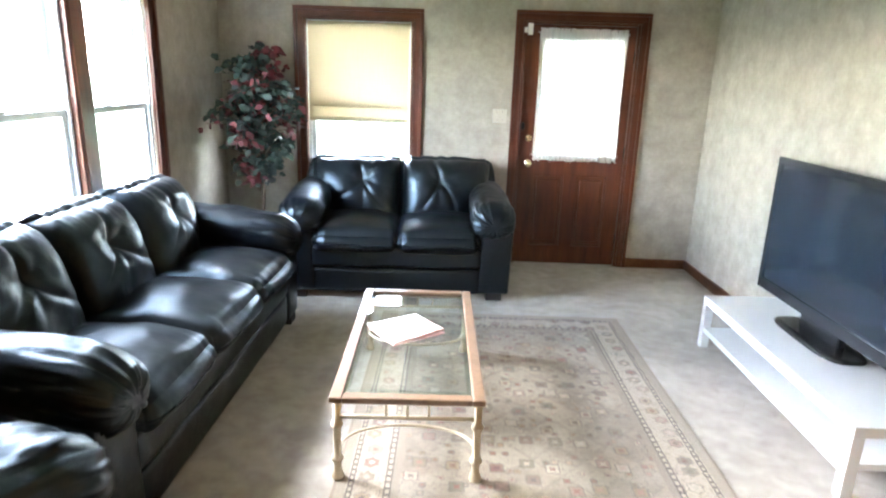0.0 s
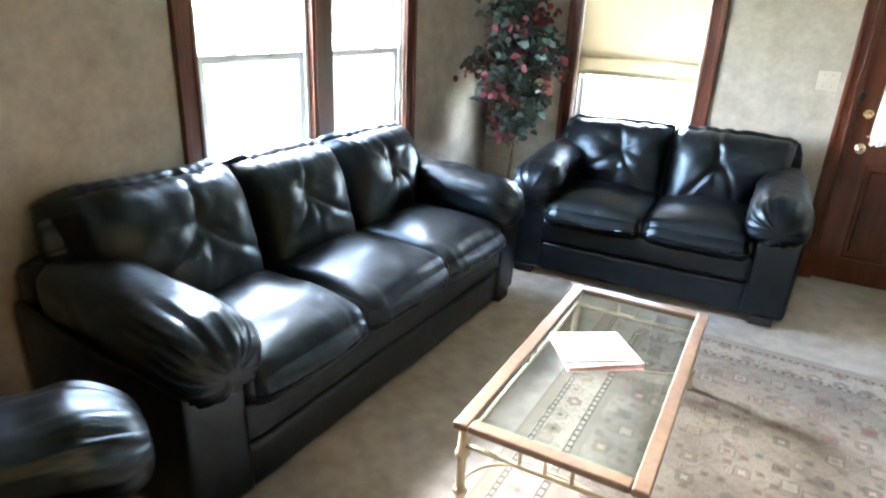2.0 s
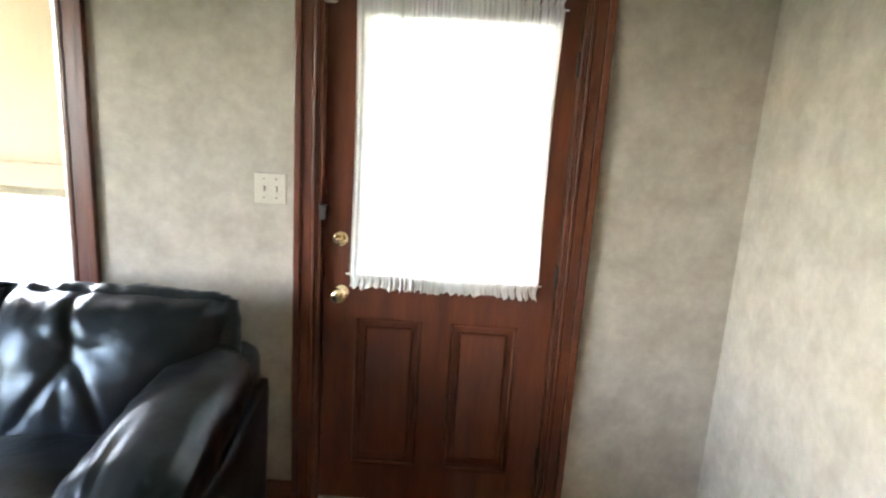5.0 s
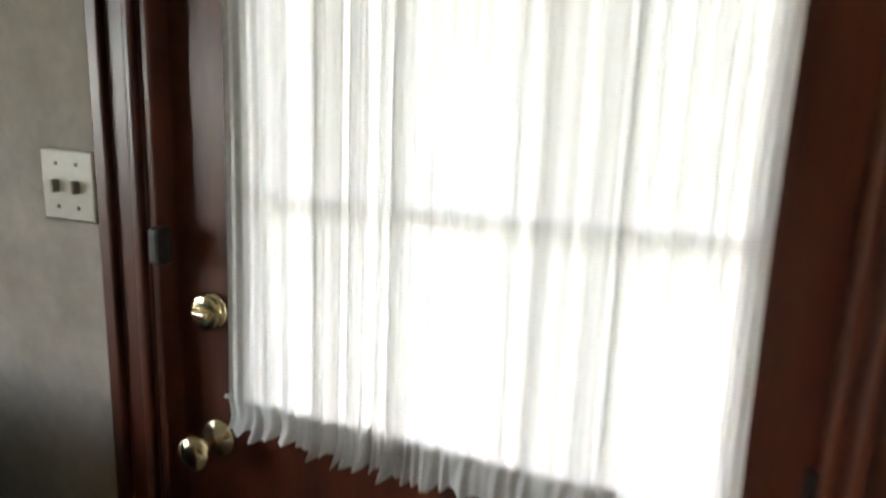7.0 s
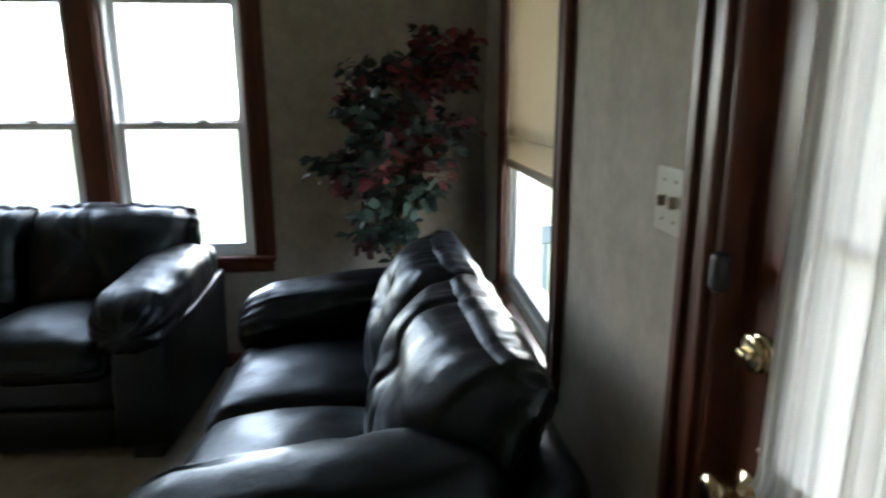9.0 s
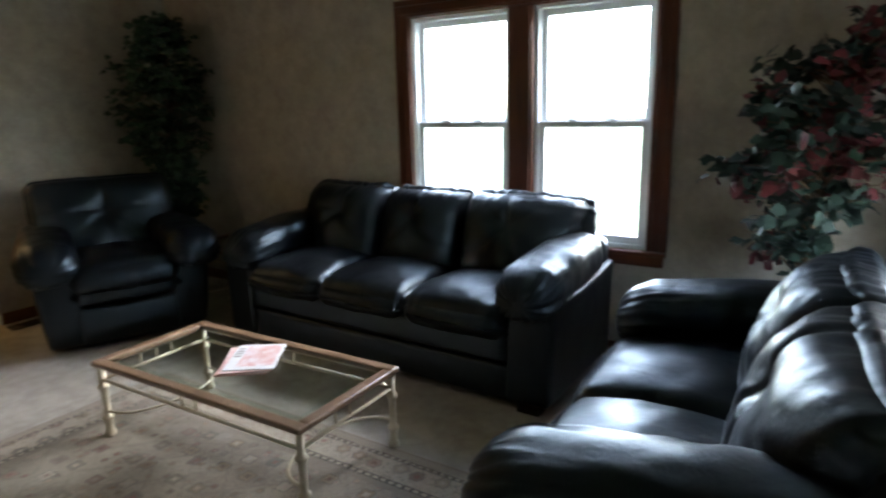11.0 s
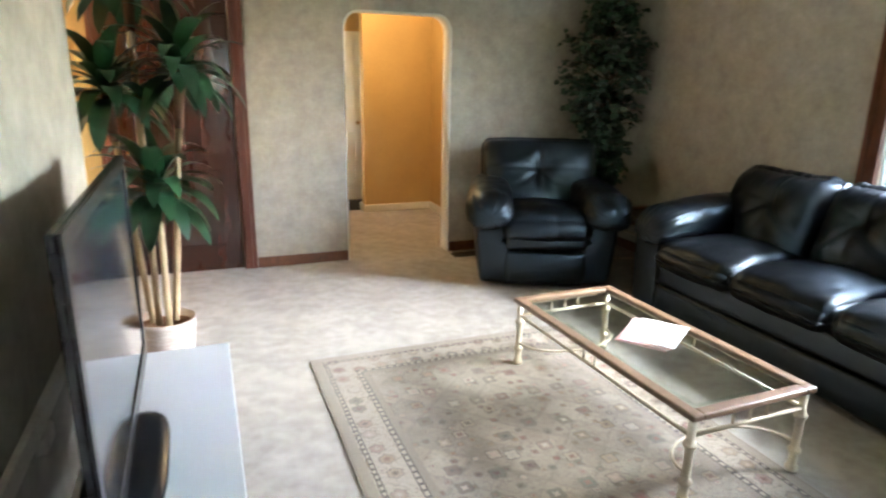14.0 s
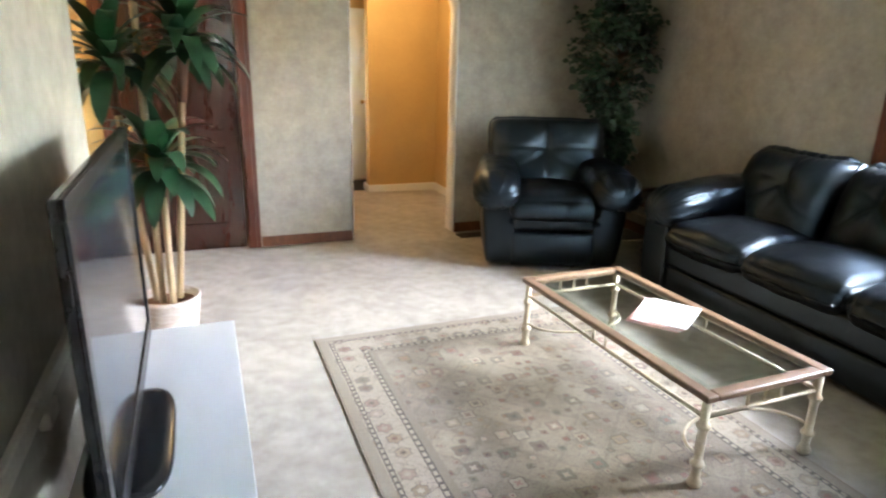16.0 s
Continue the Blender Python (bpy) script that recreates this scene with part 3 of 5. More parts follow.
def knob_set(parent, x, y, z, r, reach, name, label):
    bm = lathe([(r * 1.05, 0), (r * 1.08, 0.004), (r * 0.95, 0.009), (r * 0.42, 0.012), (r * 0.36, reach * 0.45), (r * 0.62, reach * 0.58), (r * 0.95, reach * 0.72), (r, reach * 0.84), (r * 0.85, reach * 0.95), (r * 0.4, reach)], 24)
    bmesh.ops.transform(bm, matrix=Matrix.Translation((x, y, z)) @ Matrix.Rotation(radians(90), 4, "X"), verts=bm.verts)
    return part(name, bm, M_BRASS, parent, label, True)


knob_set(door, 0.792, DOOR_Y, 0.903, 0.030, 0.070, "door_knob", "polished brass door knob")
bolt = knob_set(door, 0.785, DOOR_Y, 1.117, 0.029, 0.022, "deadbolt", "polished brass deadbolt rose")
bm = box(0.785 - 0.015, 0.785 + 0.015, DOOR_Y - 0.034, DOOR_Y - 0.020, 1.117 - 0.006, 1.117 + 0.006, 0.005, 3)
part("thumb_turn", bm, M_BRASS, bolt)
for z in (0.25, 1.02, 1.80):
    bm = tube([(DX1 - 0.017, DOOR_Y - 0.006, z - 0.045), (DX1 - 0.017, DOOR_Y - 0.006, z + 0.045)], 0.007, 10)
    part("hinge", bm, M_BLACKMETAL, door, "dark metal hinge knuckle")
bm = box(0.712, 0.741, FAR - 0.028, FAR + 0.001, 1.19, 1.25, 0.010, 3)
tagged(part("door_latch", bm, M_BLACKMETAL), "dark metal night latch on the door casing", "latch")

# alarm contact at the top of the door
th = thing("door_sensor", "white plastic alarm contact at the top of the door", "sensor", (0.730, FAR - 0.001, 2.0))
part("sensor_body", box(-0.012, 0.030, -0.030, 0.0, -0.045, 0.045, 0.006, 3), M_SENSOR, th)
part("sensor_magnet", box(-0.042, -0.018, -0.045, -0.022, -0.03, 0.012, 0.004, 2), M_SENSOR, th)


def curtain(x0, x1, y, z0, z1):
    """A sheer gathered on two rods, with a ruffle above and below."""
    c = thing("door_curtain", "white sheer gathered curtain with ruffled ends on the door", "curtain")
    rnd = random.Random(4)
    nx = 300
    ph = [rnd.uniform(0, math.tau) for _ in range(6)]

    def fold(u):
        g = 0.5 + 0.5 * math.sin(u * math.tau * 1.75 + 4.2)
        a = 0.25 + 0.75 * g ** 2
        return a * (0.0065 * math.sin(u * 190 + 2.5 * math.sin(u * 17 + ph[0]) + ph[1]) + 0.0045 * math.sin(u * 310 + 3 * math.sin(u * 11 + ph[2])) + 0.004 * math.sin(u * 83 + ph[3]))

    def sheet(za, zb, nz, amp, flare=0.0, wild=0.0):
        bm = bmesh.new()
        grid = []
        for j in range(nz + 1):
            t = j / nz
            row = []
            for i in range(nx + 1):
                u = i / nx
                w = 0.006 * math.sin(t * math.pi * 2 + 1) if wild == 0 else 0
                side = (u - 0.5) * (-0.015) * math.sin(t * math.pi)
                yy = y - 0.012 - fold(u) * amp(t) - flare * t * (1 + 0.8 * math.sin(u * 150 + 5 * math.sin(u * 13)))
                zz = za + (zb - za) * t + (wild * t * math.sin(u * 95 + 4 * math.sin(u * 21)) if wild else 0)
                row.append(bm.verts.new((x0 + (x1 - x0) * u + side + w * 0, yy, zz)))
            grid.append(row)
        for a, b in zip(grid, grid[1:]):
            for i in range(nx):
                bm.faces.new((a[i], a[i + 1], b[i + 1], b[i]))
        return bm

    part("sheer_panel", sheet(z0 + 0.05, z1 - 0.035, 20, lambda t: 0.8 + 0.5 * math.sin(t * math.pi)), M_CURTAIN, c, "", True)
    part("lower_ruffle", sheet(z0 + 0.05, z0, 5, lambda t: 0.8 + 1.5 * t, 0.007, 0.006), M_CURTAIN, c, "", True)
    part("upper_ruffle", sheet(z1 - 0.035, z1, 4, lambda t: 0.8 + 1.2 * t, 0.006, 0.004), M_CURTAIN, c, "", True)
    for z in (z0 + 0.05, z1 - 0.035):
        part("curtain_rod", tube([(x0 - 0.015, y - 0.004, z), (x1 + 0.015, y - 0.004, z)], 0.0035, 8), M_SENSOR, c, "thin white sash rod")
    return c


curtain(0.824, 1.549, DOOR_Y, 0.93, 2.015)


# ---- roller shade ----
def roller_shade(x0, x1, y, z0, z1):
    s = thing("roller_shade", "cream cloth roller shade, drawn two thirds down", "shade")
    bm = bmesh.new()
    nz, nx = 26, 14
    g = [[bm.verts.new((x0 + (x1 - x0) * i / nx, y + 0.002 * math.sin(i * 0.9) * (1 - j / nz) + 0.0015 * math.sin(j * 0.7), z0 + (z1 - z0) * j / nz)) for i in range(nx + 1)] for j in range(nz + 1)]
    for a, b in zip(g, g[1:]):
        for i in range(nx):
            bm.faces.new((a[i], a[i + 1], b[i + 1], b[i]))
    part("shade_cloth", bm, M_BLIND, s, "", True)
    part("hem", box(x0, x1, y - 0.006, y + 0.006, z0 - 0.004, z0 + 0.028, 0.004, 2), M_BLIND, s)
    part("hem_fold", box(x0, x1, y - 0.0055, y + 0.0015, z0 + 0.115, z0 + 0.122, 0.002, 2), M_BLIND, s)
    part("roller", tube([(x0 - 0.004, y + 0.014, z1), (x1 + 0.004, y + 0.014, z1)], 0.017, 16), M_BLIND, s, "", True)
    return s


roller_shade(WX0 + 0.012, WX1 - 0.012, FAR - 0.004, 1.212, 1.996)

# ---- light switch ----
sw = thing("light_switch", "ivory double toggle switch plate on the wall", "switch", (0.525, FAR, 1.295))
part("plate", box(-0.060, 0.060, -0.007, 0.0, -0.058, 0.058, 0.005, 3), M_PLATE, sw)
for x in (-0.023, 0.023):
    t = part("toggle", box(x - 0.005, x + 0.005, -0.020, -0.005, -0.012, 0.010, 0.003, 2), M_PLATE, sw, "ivory toggle")
    t.rotation_euler = (0, 0, 0)
    for z in (-0.035, 0.035):
        part("screw", tube([(x, -0.0085, z), (x, -0.006, z)], 0.0035, 10), M_SCREW, sw)

# ---- back door ----
cased("door_casing", (BX0, BX1, 0.0, BZ1), 0.098, BACK, 1, "x", (M_WOOD, M_WOOD_H), "dark reddish-brown wooden door casing")
bdoor = panel_door("door_2", BX0 + 0.004, BX1 - 0.004, BACK - 0.06, 0.04, BZ1 - 0.004, M_DARKDOOR, "dark glossy stained wooden door, closed",
                   [], None)
for z0, z1 in ((0.20, 0.80), (0.92, 1.90)):
    bm = bmesh.new()
    for q in ((BX0 + 0.12, BX0 + 0.135, z0, z1), (BX1 - 0.135, BX1 - 0.12, z0, z1), (BX0 + 0.12, BX1 - 0.12, z0, z0 + 0.015), (BX0 + 0.12, BX1 - 0.12, z1 - 0.015, z1)):
        add_box(bm, q[0], q[1], BACK - 0.022, BACK - 0.012, q[2], q[3], 0.004, 2)
    part("panel_moulding", bm, M_DARKDOOR, bdoor)
knob_set(bdoor, 2.28, BACK - 0.02, 0.95, 0.027, -0.055, "door_knob", "brass door knob")

# white door at the end of the passage, with a dark mat before it
wdoor = panel_door("door_3", -0.09, 0.69, -2.945, 0.03, 2.03, M_WHITE, "white painted panelled door at the passage's end", [])
for x0, x1 in ((-0.01, 0.26), (0.34, 0.61)):
    for z0, z1 in ((0.2, 0.85), (1.0, 1.85)):
        bm = bmesh.new()
        for q in ((x0, x0 + 0.014, z0, z1), (x1 - 0.014, x1, z0, z1), (x0, x1, z0, z0 + 0.014), (x0, x1, z1 - 0.014, z1)):
            add_box(bm, q[0], q[1], -2.916, -2.906, q[2], q[3], 0.003, 2)
        part("panel_moulding", bm, M_WHITE, wdoor)
knob_set(wdoor, -0.03, -2.915, 0.96, 0.026, -0.055, "door_knob", "brass door knob")
tagged(part("door_mat", box(-0.06, 0.66, -2.80, -2.22, 0.0, 0.012, 0.004, 2), M_MAT), "dark rectangular door mat on the carpet", "mat")

# hall ceiling lamp
hl = thing("ceiling_light", "flush ceiling light with a warm glass bowl", "lamp", (0.15, -1.25, TOP))
part("canopy", lathe([(0.09, 0.0), (0.09, -0.015), (0.05, -0.03), (0.012, -0.035), (0.012, -0.14), (0.03, -0.15)][::-1], 20), M_BRASS, hl, "", True)
sl = thing("ceiling_light", "flush ceiling light with a brass stem", "lamp", (2.95, 0.9, TOP))
part("canopy", lathe([(0.09, 0.0), (0.09, -0.015), (0.05, -0.03), (0.012, -0.035), (0.012, -0.2), (0.03, -0.21)][::-1], 20), M_BRASS, sl, "", True)


# ---- leather seating ----
def tufted(tx, tz, depth, seed, spread=0.2, face=-1):
    """Pulls a cushion's front in at a button; narrow creases run out from it, the ones up and down the longest."""
    rnd = random.Random(seed)
    rays = []
    for ang, force, reach in ((90, 1.1, 1.5), (268, 0.5, 0.9), (240, 0.9, 1.3), (302, 0.9, 1.3), (205, 0.25, 0.6), (338, 0.25, 0.6), (152, 0.3, 0.7), (30, 0.3, 0.7)):
        rays.append((radians(ang + rnd.uniform(-9, 9)), force * rnd.uniform(0.7, 1.15), spread * reach * rnd.uniform(0.8, 1.15), rnd.uniform(-1.6, 1.6)))

    def f(p, u):
        if u[1] * face < 0.2:
            return p
        w = min(1, (u[1] * face - 0.2) / 0.5)
        dx, dz = p.x - tx, p.z - tz
        r = math.hypot(dx, dz)
        a = math.atan2(dz, dx)
        pull = depth * 0.8 * math.exp(-(r / (spread * 0.36)) ** 2) + depth * 0.40 * math.exp(-(r / (spread * 1.3)) ** 2)
        ray = 0.0
        for ang, force, reach, bend in rays:
            da = (a - ang - bend * r + math.pi) % math.tau - math.pi
            off = da * max(r, 0.03)
            fall = min(1, r / 0.05) * math.exp(-(r / reach) ** 2)
            ray += depth * 0.25 * force * math.exp(-(off / (0.008 + 0.03 * r)) ** 2) * fall
            ray -= depth * 0.13 * force * math.exp(-((abs(off) - 0.03 - 0.06 * r) / 0.03) ** 2) * fall
        p.y -= face * w * (pull + ray - 0.008 * noise.noise(Vector((p.x * 7, p.z * 7, seed * 3.1))))
        return p

    return f


def wrinkled(seed, amp=0.006, freq=9, pleats=0.0, axis=0, where=None):
    def f(p, u):
        q = Vector((p.x * freq, p.y * freq, p.z * freq + seed * 5.3))
        d = amp * noise.noise(q) + amp * 0.5 * noise.noise(q * 2.3)
        nrm = Vector((u[0] ** 3, u[1] ** 3, u[2] ** 3))
        if nrm.length > 1e-4:
            nrm.normalize()
        if pleats and where:
            w = where(u)
            k = noise.noise(Vector((p[axis] * 21, seed * 2.7, (p.y + p.z) * 2.2)))
            d += 3.2 * pleats * w * (0.35 - abs(k) ** 0.8)
        return p + nrm * d

    return f


def chain(*fs):
    def f(p, u):
        for g in fs:
            p = g(p, u)
        return p

    return f


def soft(name, parent, size, at, radius, puff, shape=None, turn=(0, 0, 0), n=18, label="", material=None):
    ob = part(name, cushion(size, radius, n, puff, shape), material or M_LEATHER, parent, label, True)
    ob.matrix_local = pose(*at, *turn)
    return ob


def arm_pillow(parent, cx, side, y0, y1, seed, half, front, back, outward=0.0):
    """A stuffed pad lying along an arm, its front end rolled over and gathered into pleats.
    front, back: (bottom, top) heights at either end; outward: how far its front swings out."""
    rnd = random.Random(seed)
    shift = rnd.uniform(0, 50)
    bm = bmesh.new()
    rings, sides, count = [], 72, 46
    for i in range(count + 1):
        t = (i / count) ** 1.5
        e = min(1.0, (t + 0.0004) / 0.17)
        cap = math.sqrt(max(0.0, 1 - (1 - e) ** 2)) ** 0.6
        tail = min(1.0, (1.0 - t + 0.01) / 0.10)
        cap *= math.sqrt(max(0.0, 1 - (1 - tail) ** 2))
        q = t * t * (3 - 2 * t)
        zb, zt = front[0] + (back[0] - front[0]) * min(1, 1.8 * q), front[1] + (back[1] - front[1]) * q + 0.012 * math.sin(t * math.pi)
        zc, hh = (zb + zt) / 2 - 0.03 * (1 - e), (zt - zb) / 2
        hw = half * (1.02 - 0.20 * t)
        near = max(0.0, 1 - t / 0.42)
        ring = []
        for k in range(sides):
            a = k * math.tau / sides
            c, sn = math.cos(a), math.sin(a)
            ex = math.copysign(abs(c) ** 0.78, c) * hw * cap
            if c * side > 0:
                ex *= 0.92
            ez = math.copysign(abs(sn) ** 0.80, sn) * hh * cap
            y = y0 + (y1 - y0) * t
            # gathers: sharp furrows that follow the pad from its front seam and die out
            g1 = abs(noise.noise(Vector((c * 3.6 + shift, sn * 3.6, 1.7 + t * 1.1))))
            g2 = abs(noise.noise(Vector((c * 7.5 + shift, sn * 7.5, 5.1 + t * 1.6))))
            furrow = 0.024 * near ** 1.2 * max(0, 0.22 - g1) / 0.22 + 0.012 * near ** 1.6 * max(0, 0.2 - g2) / 0.2
            lump = 0.010 * noise.noise(Vector((c * 1.3 + shift, sn * 1.3, t * 5))) + 0.005 * noise.noise(Vector((c * 3 + shift, sn * 3, t * 12)))
            grow = (lump - furrow * min(1, cap * 1.6))
            x = cx - side * 0.022 + side * outward * (1 - q) + ex + c * grow * cap
            z = zc + ez + sn * grow * cap
            ring.append(bm.verts.new((x, y + 0.25 * furrow, z)))
        rings.append(ring)
    for r0, r1 in zip(rings, rings[1:]):
        for k in range(sides):
            bm.faces.new((r0[k], r1[k], r1[(k + 1) % sides], r0[(k + 1) % sides]))
    bm.faces.new(rings[0])
    bm.faces.new(rings[-1][::-1])
    bmesh.ops.recalc_face_normals(bm, faces=bm.faces)
    return part("arm_pad", bm, M_LEATHER, parent, "", True)


def settee(name, label, category, width, seats, at, turn, group, seed, depth=0.95, top=0.97):
    """A leather settee: local x along its width, y towards its back, front at y = 0."""
    s = thing(name, label, category, at, turn, group)
    W = width / 2
    aw = 0.235
    # carcass
    for z0, z1, y in ((0.045, 0.232, 0.030), (0.240, 0.395, 0.022)):
        soft("front_panel", s, (width - 2 * aw + 0.03, 0.10, z1 - z0), (0, y + 0.05, (z0 + z1) / 2), 0.022, (0, 0.006, 0), wrinkled(seed + z0, 0.004, 6), n=14)
    part("frame", box(-W + aw - 0.01, W - aw + 0.01, 0.10, depth - 0.06, 0.05, 0.36), M_LEATHER, s)
    soft("back_panel", s, (width - 0.05, 0.16, 0.70), (0, depth - 0.085, 0.40), 0.07, (0, 0.01, 0), turn=(-5, 0, 0), n=14)
    for side in (-1, 1):
        cx = side * (W - aw / 2)

        def lean(p, u, side=side):
            if p.z > 0.1:
                p.z += (p.x * side) * 0.12 + 0.05 * max(0, u[1])
            p.x += side * 0.008 * u[2]
            return p

        soft("arm_panel", s, (aw, depth - 0.05, 0.50), (cx, depth / 2, 0.298), 0.022, (0.004, 0.004, 0), chain(lean, wrinkled(seed + side, 0.003, 5)), n=16)
        arm_pillow(s, cx, side, -0.035, depth - 0.14, seed * 5 + side, 0.178, (0.475, 0.725), (0.53, 0.785))
        for y in (0.06, depth - 0.12):
            part("foot", box(cx - 0.06, cx + 0.06, y - 0.03, y + 0.05, 0.0, 0.055, 0.006), M_FOOT, s, "black block foot")
    inner = width - 2 * aw
    w = inner / seats
    for i in range(seats):
        x = -inner / 2 + w * (i + 0.5)
        rs = seed * 11 + i

        def sag(p, u):
            # a full crown that rolls over the front, its front corners drawn in to a seam
            f = max(0, -u[1])
            c = f ** 4 * abs(u[0]) ** 6
            p.z -= 0.030 * f ** 3 + 0.010 * c
            p.y += 0.022 * c
            if u[2] < 0:
                p.z += 0.018 * f ** 2
            return p

        soft("seat_cushion", s, (w + 0.014, 0.70, 0.165), (x, 0.318, 0.452), 0.078, (0.004, 0.022, 0.060),
             chain(sag, wrinkled(rs, 0.010, 4.5, 0.0075, 0, lambda u: max(0, -u[1] - 0.5) * (0.25 + 1.9 * abs(u[0]) ** 3) * (1 if u[2] > -0.2 else 0.3))), n=48)
    over = 0.125
    for i in range(seats):
        x = -inner / 2 + w * (i + 0.5)
        rs = seed * 17 + i
        slump = random.Random(rs).uniform(-0.02, 0.02)
        ends = ((i == 0) * -1, (i == seats - 1) * 1)

        def drape(p, u, ends=ends, w=w):
            m = max(0.0, u[2])
            outer = any(e and u[0] * e > 0 for e in ends)
            # stuffed like a pillow: thinner towards the seams at its sides and top
            f = (1 - (0.62 * abs(u[0]) ** 3.2 if outer else 0.42 * abs(u[0]) ** 5)) * (1 - 0.30 * m ** 3)
            p.y = 0.10 + (p.y - 0.10) * f
            p.z -= 0.035 * abs(u[0]) ** 4 * m * outer
            ear = abs(u[0]) ** 7 * m ** 5
            lift = max(0.0, min(1.0, (u[2] + 0.75) / 1.05))
            lift = lift * lift * (3 - 2 * lift)
            for e in ends:
                if e and u[0] * e > 0:
                    t = u[0] * e
                    p.x += e * (over * lift * min(1, t * 1.3) + 0.030 * ear)
                    p.z += 0.04 * t ** 4 * max(0, -u[2]) ** 1.5 + 0.022 * ear
                    p.x += e * 0.045 * (1 - u[1] ** 2) * (1 - u[2] ** 2) * t ** 6
                    # gathers at the outer seam
                    p.y += 0.016 * t ** 6 * abs(noise.noise(Vector((3.3, p.z * 26, seed)))) * (1 if u[1] < 0 else -1)
            p.z += 0.010 * ear - 0.012 * m * (1 - u[0] ** 2) * noise.noise(Vector((p.x * 6, seed, 0.5)))
            # its top rolls over to the back and down
            p.z -= 0.055 * m ** 2 * max(0, u[1]) ** 1.5
            p.y += 0.03 * m ** 2
            return p

        soft("back_cushion", s, (w + 0.020, 0.30, 0.55), (x, depth - 0.235, top - 0.262 + slump * 0.3), 0.085, (0.0, 0.055, 0.004),
             chain(tufted(slump * 2, 0.055, 0.062, rs, 0.20, -1), drape, wrinkled(rs + 0.5, 0.008, 6, 0.006, 0, lambda u: max(0, abs(u[2]) - 0.5) * 1.8)), turn=(-15, 0, slump * 50), n=72)
    return s


settee("sofa", "black leather three-seat sofa with tufted back cushions", "sofa", 2.31, 3, (-0.862, 2.605, 0), 89.3, "leather suite", 1, 0.93, 0.985)
settee("loveseat", "black leather two-seat sofa with tufted back cushions", "sofa", 1.68, 2, (-0.240, 4.120, 0), 2.6, "leather suite", 2, 0.93, 0.965)


def recliner(at, turn):
    s = thing("recliner", "black leather recliner armchair with closed footrest", "armchair", at, turn, "leather suite")
    width, depth, aw = 1.06, 0.90, 0.24
    W = width / 2
    part("frame", box(-W + 0.14, W - 0.14, 0.12, depth - 0.1, 0.06, 0.38), M_LEATHER, s)
    part("base", box(-0.28, 0.28, 0.15, 0.7, 0.0, 0.07, 0.01), M_FOOT, s, "black metal base")

    def toe(p, u):
        p.x *= 1 - 0.05 * max(0, -u[2])
        p.y += 0.03 * max(0, -u[2]) ** 2
        return p

    soft("footrest", s, (width - 2 * aw + 0.03, 0.09, 0.27), (0, 0.045, 0.168), 0.035, (0, 0.018, 0), chain(toe, wrinkled(3, 0.006, 6)), n=18)
    soft("footrest_band", s, (width - 2 * aw + 0.03, 0.12, 0.145), (0, 0.045, 0.372), 0.05, (0, 0.02, 0), wrinkled(5, 0.008, 6), n=18)

    def crown_seat(p, u):
        f = max(0, -u[1])
        p.z += 0.02 * (1 - u[0] ** 2) * max(0, u[2]) - 0.025 * f ** 3
        return p

    soft("seat_cushion", s, (width - 2 * aw + 0.07, 0.68, 0.17), (0, 0.265, 0.488), 0.075, (0, 0.03, 0.035), chain(crown_seat, wrinkled(9, 0.010, 5, 0.008, 0, lambda u: max(0, -u[1] - 0.3))), n=36)
    for side in (-1, 1):
        cx = side * (W - aw / 2)

        def lean(p, u, side=side):
            # flares out towards the top, its foot tucked in and rounded
            low = max(0, -u[2])
            p.x -= side * 0.055 * (0.5 - 0.5 * u[2])
            p.y += 0.05 * low ** 3 * max(0, -u[1])
            if p.z > 0.1:
                p.z += p.x * side * 0.42 + 0.03 * max(0, u[1])
            return p

        soft("arm_panel", s, (aw, depth - 0.06, 0.52), (cx, depth / 2 - 0.02, 0.30), 0.03, (0.006, 0.006, 0), lean, n=18)
        arm_pillow(s, cx, side, -0.140, depth - 0.16, 61 + side, 0.185, (0.480, 0.725), (0.55, 0.765), 0.045)

    def crown(p, u):
        # broad shoulders, a lumbar roll under a cross seam and a seam down the middle
        p.x *= 1 + 0.035 * math.sin((u[2] + 0.3) * 2.4)
        m = max(0.0, u[2])
        p.y = 0.07 + (p.y - 0.07) * (1 - 0.35 * abs(u[0]) ** 6) * (1 - 0.35 * m ** 4)
        if u[1] < 0:
            p.y += 0.026 * math.exp(-(p.x / 0.014) ** 2) * max(0, 1 - abs(p.z - 0.10) / 0.30)
            p.y += 0.014 * math.exp(-((p.z - 0.10) / 0.014) ** 2) * max(0, 1 - abs(u[0]) ** 2)
            p.y -= 0.035 * math.exp(-((p.z + 0.12) / 0.10) ** 2) * (1 - u[0] ** 4)
        p.z -= 0.012 * abs(u[0]) ** 4 * m
        return p

    soft("backrest", s, (0.90, 0.26, 0.70), (0, depth - 0.24, 0.712), 0.06, (0, 0.045, 0.0),
         chain(tufted(0.0, 0.10, 0.058, 31, 0.20, -1), crown, wrinkled(37, 0.009, 5, 0.006, 0, lambda u: max(0, -u[2] - 0.2))), turn=(-14, 0, 0), n=60)
    return s


recliner((-0.480, 1.005, 0), 158.4)


# ---- coffee table ----
def sheet_at(x0, x1, y0, y1, z):
    bm = bmesh.new()
    bm.faces.new([bm.verts.new(p) for p in ((x0, y0, z), (x1, y0, z), (x1, y1, z), (x0, y1, z))])
    return bm


